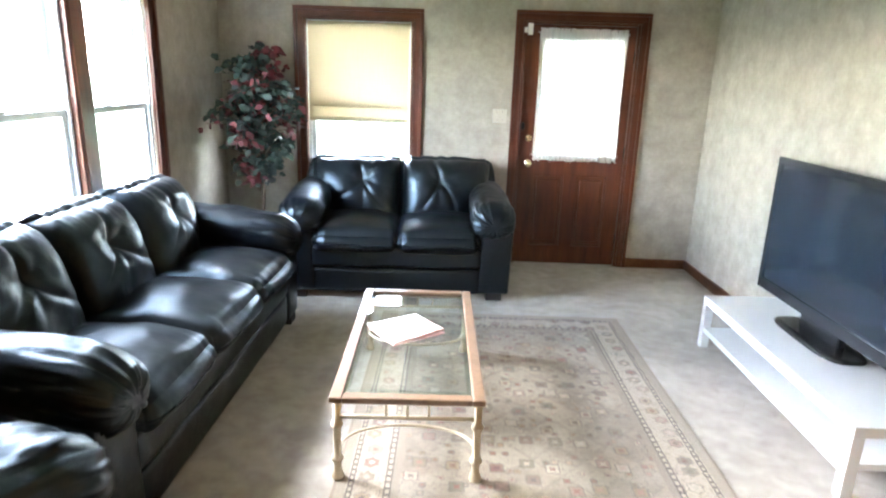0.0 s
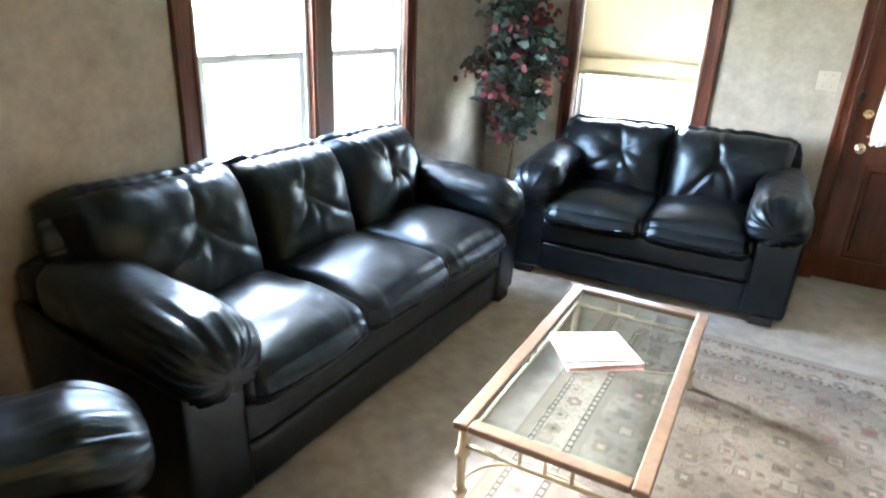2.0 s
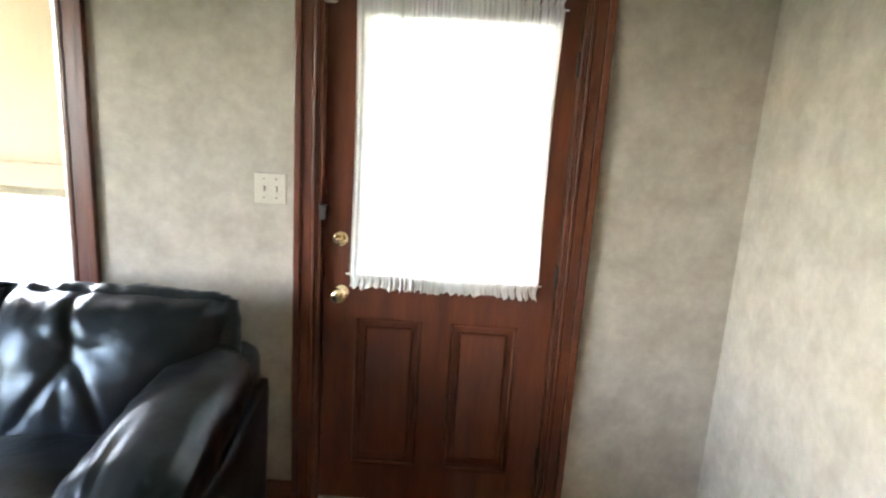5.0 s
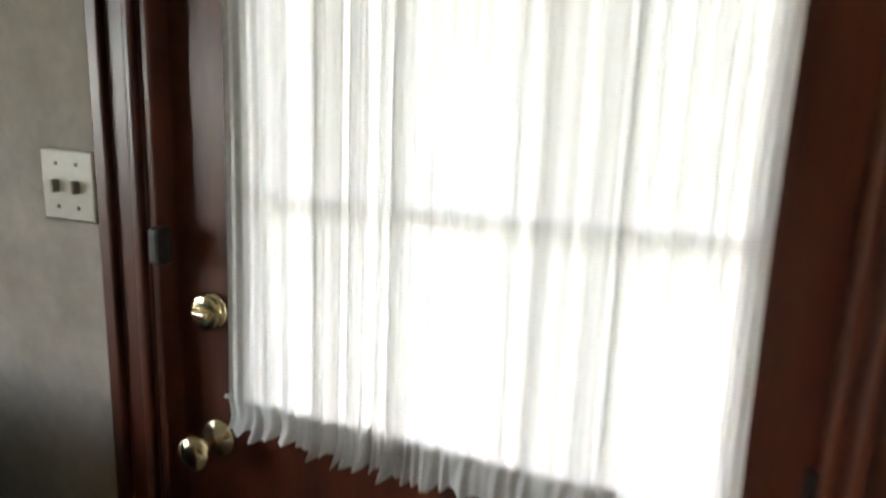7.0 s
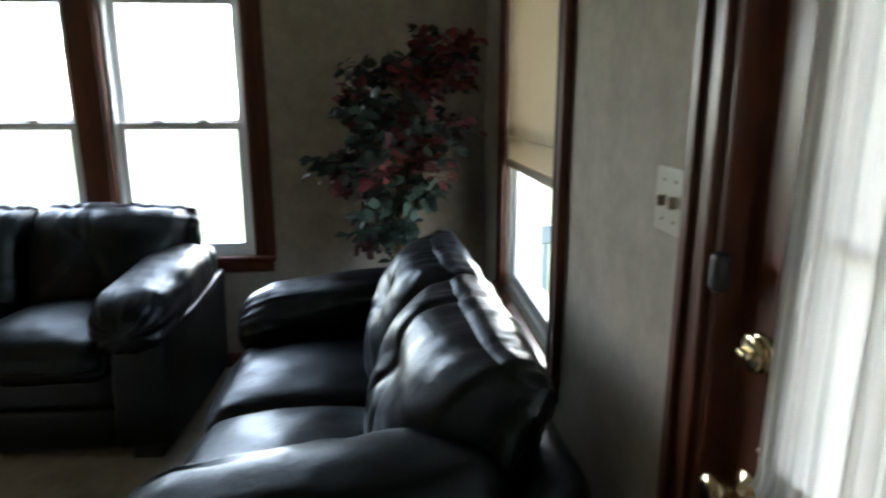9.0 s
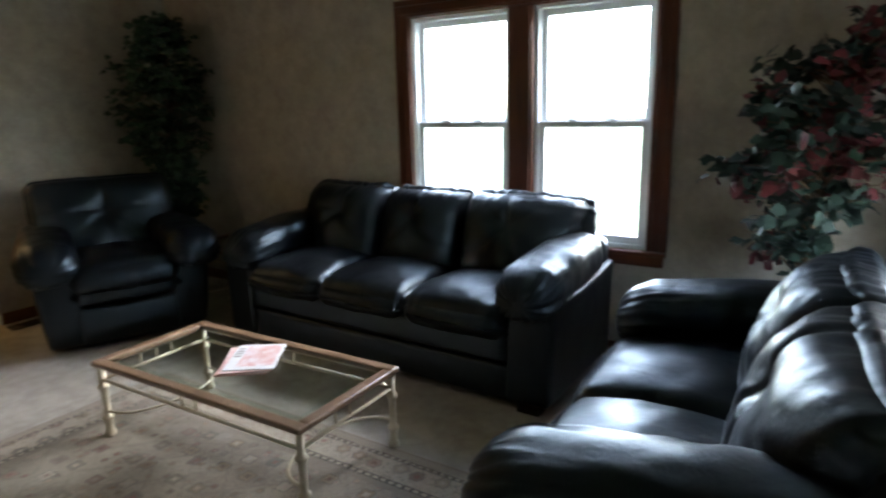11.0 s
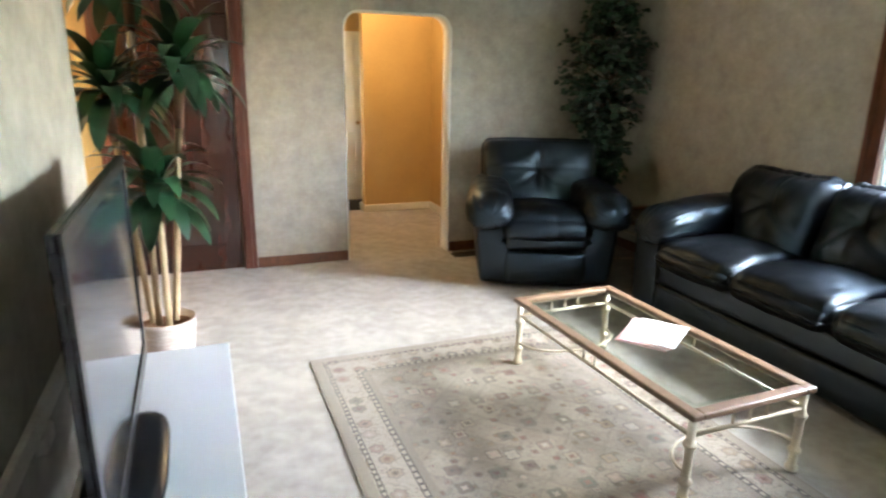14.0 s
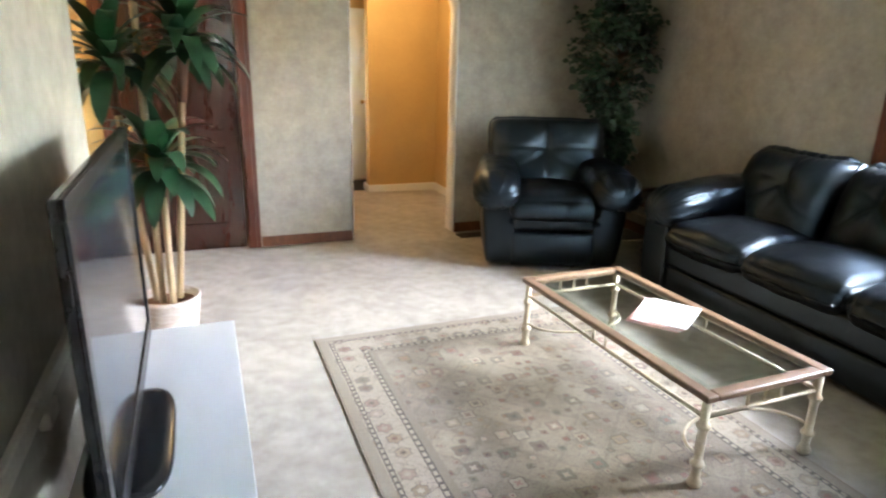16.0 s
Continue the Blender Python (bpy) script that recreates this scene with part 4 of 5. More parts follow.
def glass_table(name, label, at, turn, L, Wd, H, group, spindles_long=2, spindles_short=3):
    t = thing(name, label, "table", at, turn, group)
    x, y = Wd / 2, L / 2
    fw = 0.052
    for nm, b in (("top_rail", (-x, -x + fw, -y, y)), ("top_rail", (x - fw, x, -y, y)), ("top_rail", (-x + fw, x - fw, -y, -y + fw)), ("top_rail", (-x + fw, x - fw, y - fw, y))):
        part(nm, box(*b, H - 0.026, H, 0.007, 3), M_OAK, t, "honey-brown wooden frame rail")
    g = part("glass_top", sheet_at(-x + fw, x - fw, -y + fw, y - fw, H - 0.009), M_TABLEGLASS, t, "bevelled clear glass inset")
    g.visible_shadow = False
    bm = bmesh.new()
    gx, gy, bw = x - fw, y - fw, 0.022
    o = [(-gx, -gy), (gx, -gy), (gx, gy), (-gx, gy)]
    i = [(-gx + bw, -gy + bw), (gx - bw, -gy + bw), (gx - bw, gy - bw), (-gx + bw, gy - bw)]
    ov = [bm.verts.new((a, b, H - 0.0045)) for a, b in o]
    iv = [bm.verts.new((a, b, H - 0.0015)) for a, b in i]
    for k in range(4):
        bm.faces.new((ov[k], ov[(k + 1) % 4], iv[(k + 1) % 4], iv[k]))
    part("glass_bevel", bm, M_TABLEGLASS, t, "bevelled glass edge").visible_shadow = False
    lx, ly = x - 0.028, y - 0.028
    zs = H - 0.095
    for sx in (-1, 1):
        for sy in (-1, 1):
            prof = [(0.023, 0.0), (0.026, 0.010), (0.024, 0.022), (0.0175, 0.034), (0.016, 0.05), (0.016, 0.078), (0.024, 0.084), (0.0265, 0.092), (0.024, 0.100), (0.016, 0.106), (0.0155, 0.232), (0.0235, 0.238), (0.026, 0.246), (0.0235, 0.254), (0.0155, 0.26), (0.015, H - 0.027)]
            prof = [(r, min(z, H - 0.027)) for r, z in prof]
            part("leg", lathe(prof, 14, (sx * lx, sy * ly, 0)), M_METAL, t, "", True)
    for sx in (-1, 1):
        part("stretcher", tube([(sx * lx, -ly, zs), (sx * lx, ly, zs)], 0.0085, 10), M_METAL, t, "", True)
        for k in range(spindles_long):
            yy = (k - (spindles_long - 1) / 2) * 0.085
            part("spindle", tube([(sx * lx, yy, zs), (sx * lx, yy, H - 0.024)], 0.006, 8), M_METAL, t, "", True)
        part("apron_rod", tube([(sx * lx, -ly, H - 0.034), (sx * lx, ly, H - 0.034)], 0.006, 8), M_METAL, t, "", True)
    for sy in (-1, 1):
        part("stretcher", tube([(-lx, sy * ly, zs), (lx, sy * ly, zs)], 0.0085, 10), M_METAL, t, "", True)
        for k in range(spindles_short):
            xx = (k - (spindles_short - 1) / 2) * 0.085
            part("spindle", tube([(xx, sy * ly, zs), (xx, sy * ly, H - 0.024)], 0.006, 8), M_METAL, t, "", True)
        part("apron_rod", tube([(-lx, sy * ly, H - 0.034), (lx, sy * ly, H - 0.034)], 0.006, 8), M_METAL, t, "", True)
        pts = []
        for k in range(17):
            a = math.pi * k / 16
            pts.append((-lx * math.cos(a), sy * (ly - 0.20 * math.sin(a) ** 0.8), 0.125))
        part("arc_brace", tube(pts, 0.0065, 8), M_METAL, t, "", True)
    return t


glass_table("coffee_table", "low glass-topped coffee table with cream metal legs", (-0.020, 2.641, 0.008), 1.5, 1.295, 0.618, 0.376, "glass tables")


# papers on the coffee table
def papers():
    p = thing("magazine_stack", "small stack of white and pink printed brochures on the table", "papers", (-0.07, 2.67, 0.3845), 0)
    rnd = random.Random(8)
    m_w = surface("glossy_paper", (0.82, 0.81, 0.80), (0.74, 0.72, 0.72), 0.3, 9, 60, 0.02, 0.0004, vary=0.05)
    m_p = surface("pink_print", (0.72, 0.36, 0.32), (0.80, 0.62, 0.58), 0.35, 22, 80, 0.02, 0.0004, vary=0.2)
    z = 0.0
    for k, (w, d, h, ang, mm, dx, dy) in enumerate(((0.225, 0.295, 0.005, 36, m_p, 0.02, -0.015), (0.215, 0.28, 0.004, 33, m_w, 0.005, 0.0), (0.225, 0.30, 0.006, 40, m_p, 0.012, -0.008), (0.22, 0.285, 0.005, 35, m_w, -0.008, 0.008))):
        b = part("brochure", box(-w / 2, w / 2, -d / 2, d / 2, z, z + h, 0.0015, 2), mm, p, "folded printed brochure")
        b.matrix_local = pose(dx, dy, 0, 0, 0, ang - 90)
        z += h + 0.0004
    sheet = part("cover_print", box(-0.095, 0.06, -0.12, 0.11, z, z + 0.0006), surface("cover_photo", (0.62, 0.26, 0.22), (0.80, 0.74, 0.74), 0.3, 26, 90, 0.0, 0.001, vary=0.25), p, "pinkish printed cover picture")
    sheet.matrix_local = pose(-0.008, 0.008, 0, 0, 0, -55)
    for k in range(4):
        bar = part("text_line", box(0.068, 0.10, -0.10 + k * 0.03, -0.09 + k * 0.03, z, z + 0.0006), M_SCREW, p, "line of small print")
        bar.matrix_local = pose(-0.008, 0.008, 0, 0, 0, -55)
    return p


papers()


# ---- rug ----
RX0, RX1, RY0, RY1 = -0.30, 1.332, 1.622, 3.89


def rug_material(w, h):
    m, n, l, p = nodes_of("patterned_wool")
    co = n.new("ShaderNodeTexCoord").outputs["Object"]
    sep = n.new("ShaderNodeSeparateXYZ")
    l.new(co, sep.inputs[0])

    def math_n(op, a, b=None, c=None):
        x = n.new("ShaderNodeMath")
        x.operation = op
        for k, v in enumerate((a, b, c)):
            if v is None:
                continue
            if isinstance(v, (int, float)):
                x.inputs[k].default_value = v
            else:
                l.new(v, x.inputs[k])
        return x.outputs[0]

    X, Y = sep.outputs[0], sep.outputs[1]
    dx = math_n("SUBTRACT", w / 2, math_n("ABSOLUTE", X))
    dy = math_n("SUBTRACT", h / 2, math_n("ABSOLUTE", Y))
    d = math_n("MINIMUM", dx, dy)
    on_side = math_n("LESS_THAN", dx, dy)
    along = math_n("ADD", math_n("MULTIPLY", on_side, Y), math_n("MULTIPLY", math_n("SUBTRACT", 1.0, on_side), X))

    tan, taupe, ivory = (0.22, 0.17, 0.12), (0.19, 0.155, 0.115), (0.46, 0.40, 0.31)
    dark, rose, sage, gold = (0.036, 0.026, 0.023), (0.20, 0.06, 0.045), (0.12, 0.125, 0.10), (0.28, 0.19, 0.095)

    def flowers(vec_scale, seed, rand, petals, r_out):
        """Cells with a small rosette in each, its petals, ring and heart in colours of its own."""
        mp = n.new("ShaderNodeMapping")
        mp.inputs["Location"].default_value = (seed, seed * 0.7, 0)
        mp.inputs["Scale"].default_value = vec_scale
        l.new(co, mp.inputs["Vector"])
        v = n.new("ShaderNodeTexVoronoi")
        v.voronoi_dimensions = "2D"
        v.inputs["Scale"].default_value = 1.0
        v.inputs["Randomness"].default_value = rand
        l.new(mp.outputs[0], v.inputs["Vector"])
        sub = n.new("ShaderNodeVectorMath")
        sub.operation = "SUBTRACT"
        l.new(mp.outputs[0], sub.inputs[0])
        l.new(v.outputs["Position"], sub.inputs[1])
        s2 = n.new("ShaderNodeSeparateXYZ")
        l.new(sub.outputs[0], s2.inputs[0])
        ang = math_n("ARCTAN2", s2.outputs[1], s2.outputs[0])
        lobes = math_n("MULTIPLY", math_n("COSINE", math_n("MULTIPLY", ang, petals)), 0.035)
        r = math_n("ADD", v.outputs["Distance"], lobes)
        r = math_n("DIVIDE", r, r_out)
        sc = n.new("ShaderNodeSeparateColor")
        l.new(v.outputs["Color"], sc.inputs[0])
        return r, sc.outputs[0], sc.outputs[1]

    def rosette(base, r, rnd, rnd2):
        outer = ramp(n, l, rnd, [(0.0, ivory), (0.35, gold), (0.55, sage), (0.75, rose), (1.0, ivory)])
        heart = ramp(n, l, rnd2, [(0.0, dark), (0.3, rose), (0.6, ivory), (1.0, dark)])
        heart_m = math_n("LESS_THAN", r, 0.34)
        ring_m = math_n("LESS_THAN", r, 0.80)
        edge_m = math_n("LESS_THAN", r, 0.98)
        c = mixed(n, l, math_n("MULTIPLY", edge_m, 0.5), base, dark)
        c = mixed(n, l, math_n("MULTIPLY", ring_m, 0.55), c, outer)
        return mixed(n, l, math_n("MULTIPLY", heart_m, 0.8), c, heart)

    # field: mottled sage-beige ground, small blossoms, larger medallions
    ground = mixed(n, l, ramp(n, l, noise_tex(n, l, co, 5, 4), [(0.35, (0, 0, 0)), (0.65, (1, 1, 1))]), (0.330, 0.290, 0.222), (0.195, 0.158, 0.115))
    vines = noise_tex(n, l, co, 30, 2, 0.5)
    vine_m = math_n("LESS_THAN", math_n("ABSOLUTE", math_n("SUBTRACT", vines, 0.5)), 0.022)
    field = mixed(n, l, math_n("MULTIPLY", vine_m, 0.5), ground, (0.09, 0.072, 0.06))
    rot = n.new("ShaderNodeMapping")
    rot.inputs["Rotation"].default_value = (0, 0, radians(45))
    rot.inputs["Scale"].default_value = (6.2, 6.2, 1)
    l.new(co, rot.inputs["Vector"])
    cell = n.new("ShaderNodeTexVoronoi")
    cell.voronoi_dimensions, cell.distance = "2D", "CHEBYCHEV"
    cell.inputs["Scale"].default_value, cell.inputs["Randomness"].default_value = 1.0, 0.12
    l.new(rot.outputs[0], cell.inputs["Vector"])
    tone = n.new("ShaderNodeSeparateColor")
    l.new(cell.outputs["Color"], tone.inputs[0])
    field = mixed(n, l, 0.32, field, ramp(n, l, tone.outputs[0], [(0.0, (0.30, 0.245, 0.18)), (0.35, (0.185, 0.16, 0.12)), (0.65, (0.135, 0.102, 0.076)), (1.0, (0.32, 0.25, 0.175))]))
    line = math_n("GREATER_THAN", cell.outputs["Distance"], 0.455)
    field = mixed(n, l, math_n("MULTIPLY", line, 0.22), field, (0.085, 0.066, 0.053))
    r0, a0, b0 = flowers((17, 17, 1), 3.3, 0.85, 4, 0.30)
    keep = math_n("GREATER_THAN", b0, 0.45)
    field = mixed(n, l, keep, rosette(field, r0, a0, b0), field)
    r1, a1, b1 = flowers((6.6, 6.6, 1), 0.4, 0.6, 4, 0.24)
    field = rosette(field, r1, a1, b1)

    # border: ivory band with blossoms and vines
    border = mixed(n, l, math_n("MULTIPLY", vine_m, 0.6), (0.34, 0.285, 0.215), (0.15, 0.11, 0.08))
    r2, a2, b2 = flowers((9.5, 9.5, 1), 1.7, 0.35, 6, 0.34)
    border = rosette(border, r2, a2, b2)

    def chain_band(c, lo, hi, pitch):
        tooth = math_n("LESS_THAN", math_n("ABSOLUTE", math_n("SUBTRACT", math_n("FRACT", math_n("DIVIDE", along, pitch)), 0.5)), 0.31)
        mid = math_n("LESS_THAN", math_n("ABSOLUTE", math_n("SUBTRACT", d, (lo + hi) / 2)), (hi - lo) * 0.27)
        link = mixed(n, l, math_n("MULTIPLY", tooth, mid), dark, (0.33, 0.275, 0.205))
        inside = math_n("MULTIPLY", math_n("GREATER_THAN", d, lo), math_n("LESS_THAN", d, hi))
        return mixed(n, l, math_n("MULTIPLY", inside, 0.85), c, link)

    c = mixed(n, l, math_n("GREATER_THAN", d, 0.052), (0.25, 0.21, 0.155), border)
    c = mixed(n, l, math_n("GREATER_THAN", d, 0.235), c, taupe)
    c = mixed(n, l, math_n("GREATER_THAN", d, 0.268), c, field)
    c = chain_band(c, 0.058, 0.082, 0.036)
    c = chain_band(c, 0.205, 0.235, 0.040)
    c = mixed(n, l, math_n("LESS_THAN", d, 0.012), c, tan)
    pile = noise_tex(n, l, co, 320, 2, 0.7)
    c = mixed(n, l, 0.5, c, ramp(n, l, pile, [(0.3, (0.25, 0.25, 0.25)), (0.7, (0.78, 0.78, 0.78))]), "OVERLAY")
    fade = noise_tex(n, l, co, 2.2, 3, 0.6)
    c = mixed(n, l, math_n("MULTIPLY", fade, 0.18), c, (0.30, 0.24, 0.172))
    l.new(c, p.inputs["Base Color"])
    p.inputs["Roughness"].default_value = 0.95
    p.inputs["Sheen Weight"].default_value = 0.2
    bumped(n, l, p, pile, 0.5, 0.004)
    return m


def area_rug():
    w, h = RX1 - RX0, RY1 - RY0
    bm = bmesh.new()
    nx, ny = 40, 56
    g = []
    for j in range(ny + 1):
        row = []
        for i in range(nx + 1):
            x, y = -w / 2 + w * i / nx, -h / 2 + h * j / ny
            lift = 0.0014 * noise.noise(Vector((x * 3, y * 3, 1.3)))
            e = min(w / 2 - abs(x), h / 2 - abs(y))
            row.append(bm.verts.new((x, y, 0.009 + lift if e > 0.005 else 0.006)))
        g.append(row)
    for a, b in zip(g, g[1:]):
        for i in range(nx):
            bm.faces.new((a[i], a[i + 1], b[i + 1], b[i]))
    edge = [e for e in bm.edges if e.is_boundary]
    r = bmesh.ops.extrude_edge_only(bm, edges=edge)
    for v in r["geom"]:
        if isinstance(v, bmesh.types.BMVert):
            v.co.z = 0.0005
    rug = thing("area_rug", "muted beige and sage oriental rug with a bordered floral pattern", "rug", ((RX0 + RX1) / 2, (RY0 + RY1) / 2, 0), 0.35)
    part("woven_body", bm, rug_material(w, h), rug)


area_rug()


# ---- television and bench ----
def tv_bench():
    b = thing("tv_bench", "long low white television bench with an open shelf", "bench", (1.986, 2.765, 0), 0)
    L, D, H = 1.52, 0.47, 0.333
    x, y = D / 2, L / 2
    part("top", box(-x, x, -y, y, H - 0.05, H, 0.003), M_BENCH, b)
    part("shelf", box(-x + 0.004, x - 0.004, -y + 0.05, y - 0.05, 0.105, 0.137, 0.002), M_BENCH, b)
    for sx in (-1, 1):
        for sy in (-1, 1):
            cx, cy = sx * (x - 0.025), sy * (y - 0.025)
            part("leg", box(cx - 0.0248, cx + 0.0248, cy - 0.0248, cy + 0.0248, 0.0, H - 0.05, 0.002), M_BENCH, b)


tv_bench()


def television():
    t = thing("television", "large flat black television on an oval stand, switched off", "television", (2.072, 2.863, 0.334), 0.8)
    W, z0, z1 = 0.62, 0.095, 0.882
    screen, n, l, p = nodes_of("dark_screen_glass")
    co = n.new("ShaderNodeTexCoord").outputs["Object"]
    l.new(mixed(n, l, noise_tex(n, l, co, 3, 2), (0.018, 0.024, 0.034), (0.022, 0.029, 0.040)), p.inputs["Base Color"])
    p.inputs["Roughness"].default_value = 0.09
    p.inputs["Specular IOR Level"].default_value = 0.6
    part("casing", box(-0.012, 0.010, -W, W, z0, z1, 0.006, 3), M_BLACK, t)
    part("rear_bulge", box(0.008, 0.055, -W * 0.62, W * 0.62, z0 + 0.06, z1 - 0.12, 0.015, 2), M_BLACK, t)
    f = 0.042
    part("bezel", box(-0.020, -0.010, -W, W, z1 - f, z1, 0.003), M_BLACK, t)
    part("bezel", box(-0.020, -0.010, -W, W, z0, z0 + 0.065, 0.003), M_BLACK, t)
    for s in (-1, 1):
        a, b = sorted((s * W, s * (W - f)))
        part("bezel", box(-0.020, -0.010, a, b, z0 + 0.065, z1 - f, 0.003), M_BLACK, t)
    part("screen", box(-0.0145, -0.011, -W + f, W - f, z0 + 0.065, z1 - f), screen, t, "dark glossy screen")
    bm = bmesh.new()
    prof = [(0.118, 0.0), (0.120, 0.008), (0.113, 0.016), (0.08, 0.022)]
    rings = []
    for r, z in prof:
        ring = []
        for k in range(40):
            a = k * math.tau / 40
            ca, sa = math.cos(a), math.sin(a)
            ex = math.copysign(abs(ca) ** 0.6, ca) * r * 0.98
            ey = math.copysign(abs(sa) ** 0.5, sa) * (r + 0.185)
            ring.append(bm.verts.new((ex + 0.01, ey, z)))
        rings.append(ring)
    for r0, r1 in zip(rings, rings[1:]):
        for k in range(40):
            bm.faces.new((r0[k], r0[(k + 1) % 40], r1[(k + 1) % 40], r1[k]))
    bm.faces.new(rings[0][::-1])
    bm.faces.new(rings[-1])
    part("stand_foot", bm, M_BLACK, t, "glossy black oval foot", True)
    part("stand_neck", box(0.0, 0.05, -0.17, 0.17, 0.018, 0.16, 0.012, 3), M_BLACK, t)


television()

# pale cable cover along the wall behind the bench, with a small outlet box
cc = thing("cable_cover", "pale plastic cable cover with an outlet on the wall", "cable cover", (RIGHT, 2.6, 0.60))
part("channel", box(-0.022, -0.0005, -0.95, 1.05, -0.03, 0.03, 0.005, 2), M_CABLE, cc)
part("outlet_box", box(-0.03, -0.001, 0.34, 0.44, -0.085, -0.032, 0.006, 2), M_CABLE, cc)


# ---- plants ----
def leaf(bm, base, direction, normal, length, width, droop=0.0, seg=4, fold=0.25, lobes=False):
    """One leaf: a pointed blade with a folded midrib that droops along its length."""
    d = direction.normalized()
    s = d.cross(normal)
    if s.length < 1e-4:
        s = d.cross(Vector((1, 0, 0)))
    s.normalize()
    nrm = s.cross(d).normalized()
    p = base.copy()
    rows = []
    for k in range(seg + 1):
        t = k / seg
        w = width * (math.sin(math.pi * (t * 0.88 + 0.08)) ** 0.8) * (1 - 0.15 * t) if k < seg else 0.0
        if lobes and k in (2,):
            w *= 1.5
        rows.append((p.copy(), s * w * 0.5, nrm * (fold * w * 0.5)))
        d = (d + Vector((0, 0, -droop / seg)) * (0.4 + 1.2 * t)).normalized()
        nrm = s.cross(d).normalized()
        p = p + d * (length / seg)
    prev = None
    for k, (c, sw, up) in enumerate(rows):
        if k == seg:
            tip = bm.verts.new(c)
            bm.faces.new((prev[0], prev[1], tip))
            bm.faces.new((prev[1], prev[2], tip))
        else:
            cur = (bm.verts.new(c - sw + up), bm.verts.new(c), bm.verts.new(c + sw + up))
            if prev:
                bm.faces.new((prev[0], prev[1], cur[1], cur[0]))
                bm.faces.new((prev[1], prev[2], cur[2], cur[1]))
            prev = cur


def cane_palm(at):
    rnd = random.Random(21)
    t = thing("potted_palm", "tall artificial cane palm with drooping green leaves", "plant", at, 0)
    part("pot", lathe([(0.112, 0.0), (0.123, 0.01), (0.140, 0.12), (0.153, 0.225), (0.157, 0.247), (0.148, 0.250), (0.141, 0.205), (0.05, 0.200)], 28), M_POT, t, "whitewashed round pot", True)
    part("soil", lathe([(0.140, 0.19), (0.137, 0.207), (0.06, 0.216), (0.01, 0.218)], 20), M_SOIL, t, "brown coir filling", True)
    # x, y at the foot and the top, height, length of the husk
    canes = ((0.03, 0.02, 0.01, 0.0, 1.93, 0.24), (-0.05, -0.03, -0.18, 0.0, 1.50, 0.26), (0.06, -0.03, 0.15, 0.0, 1.40, 0.22), (-0.02, 0.06, -0.03, 0.02, 0.91, 0.20))
    for fx, fy, tx, ty, h, husk in canes:
        pts, rad = [], []
        k = 14
        for i in range(k + 1):
            u = i / k
            pts.append((fx + (tx - fx) * u, fy + (ty - fy) * u, 0.20 + (h - 0.20) * u))
            rad.append(0.0165 if i % 4 else 0.0185)
        part("cane", tube(pts, rad, 10), M_BAMBOO, t, "jointed bamboo cane", True)
        head = Vector((tx, ty, h))
        part("husk", tube([(tx + (fx - tx) * husk / h, ty, h - husk), (tx, ty, h - 0.03), (tx, ty, h + 0.06)], [0.021, 0.028, 0.018], 10), M_HUSK, t, "brown husk below the leaves", True)
        bm = bmesh.new()
        count = 46
        for i in range(count):
            a = i * 2.399 + rnd.uniform(-0.3, 0.3)
            el = 1.25 - 1.35 * (i / count) + rnd.uniform(-0.12, 0.12)
            dr = Vector((math.cos(a) * math.cos(el), math.sin(a) * math.cos(el), math.sin(el)))
            L = rnd.uniform(0.28, 0.42)
            if head.x + at[0] + dr.x * L > 2.55:
                L *= 0.7
            leaf(bm, head + Vector((0, 0, 0.07 - 0.10 * i / count)), dr, Vector((0, 0, 1)), L, rnd.uniform(0.078, 0.108), rnd.uniform(1.3, 2.5), 8, 0.14)
        part("leaf_crown", bm, M_PALM, t, "", True)
    return t


cane_palm((2.05, 1.355, 0))


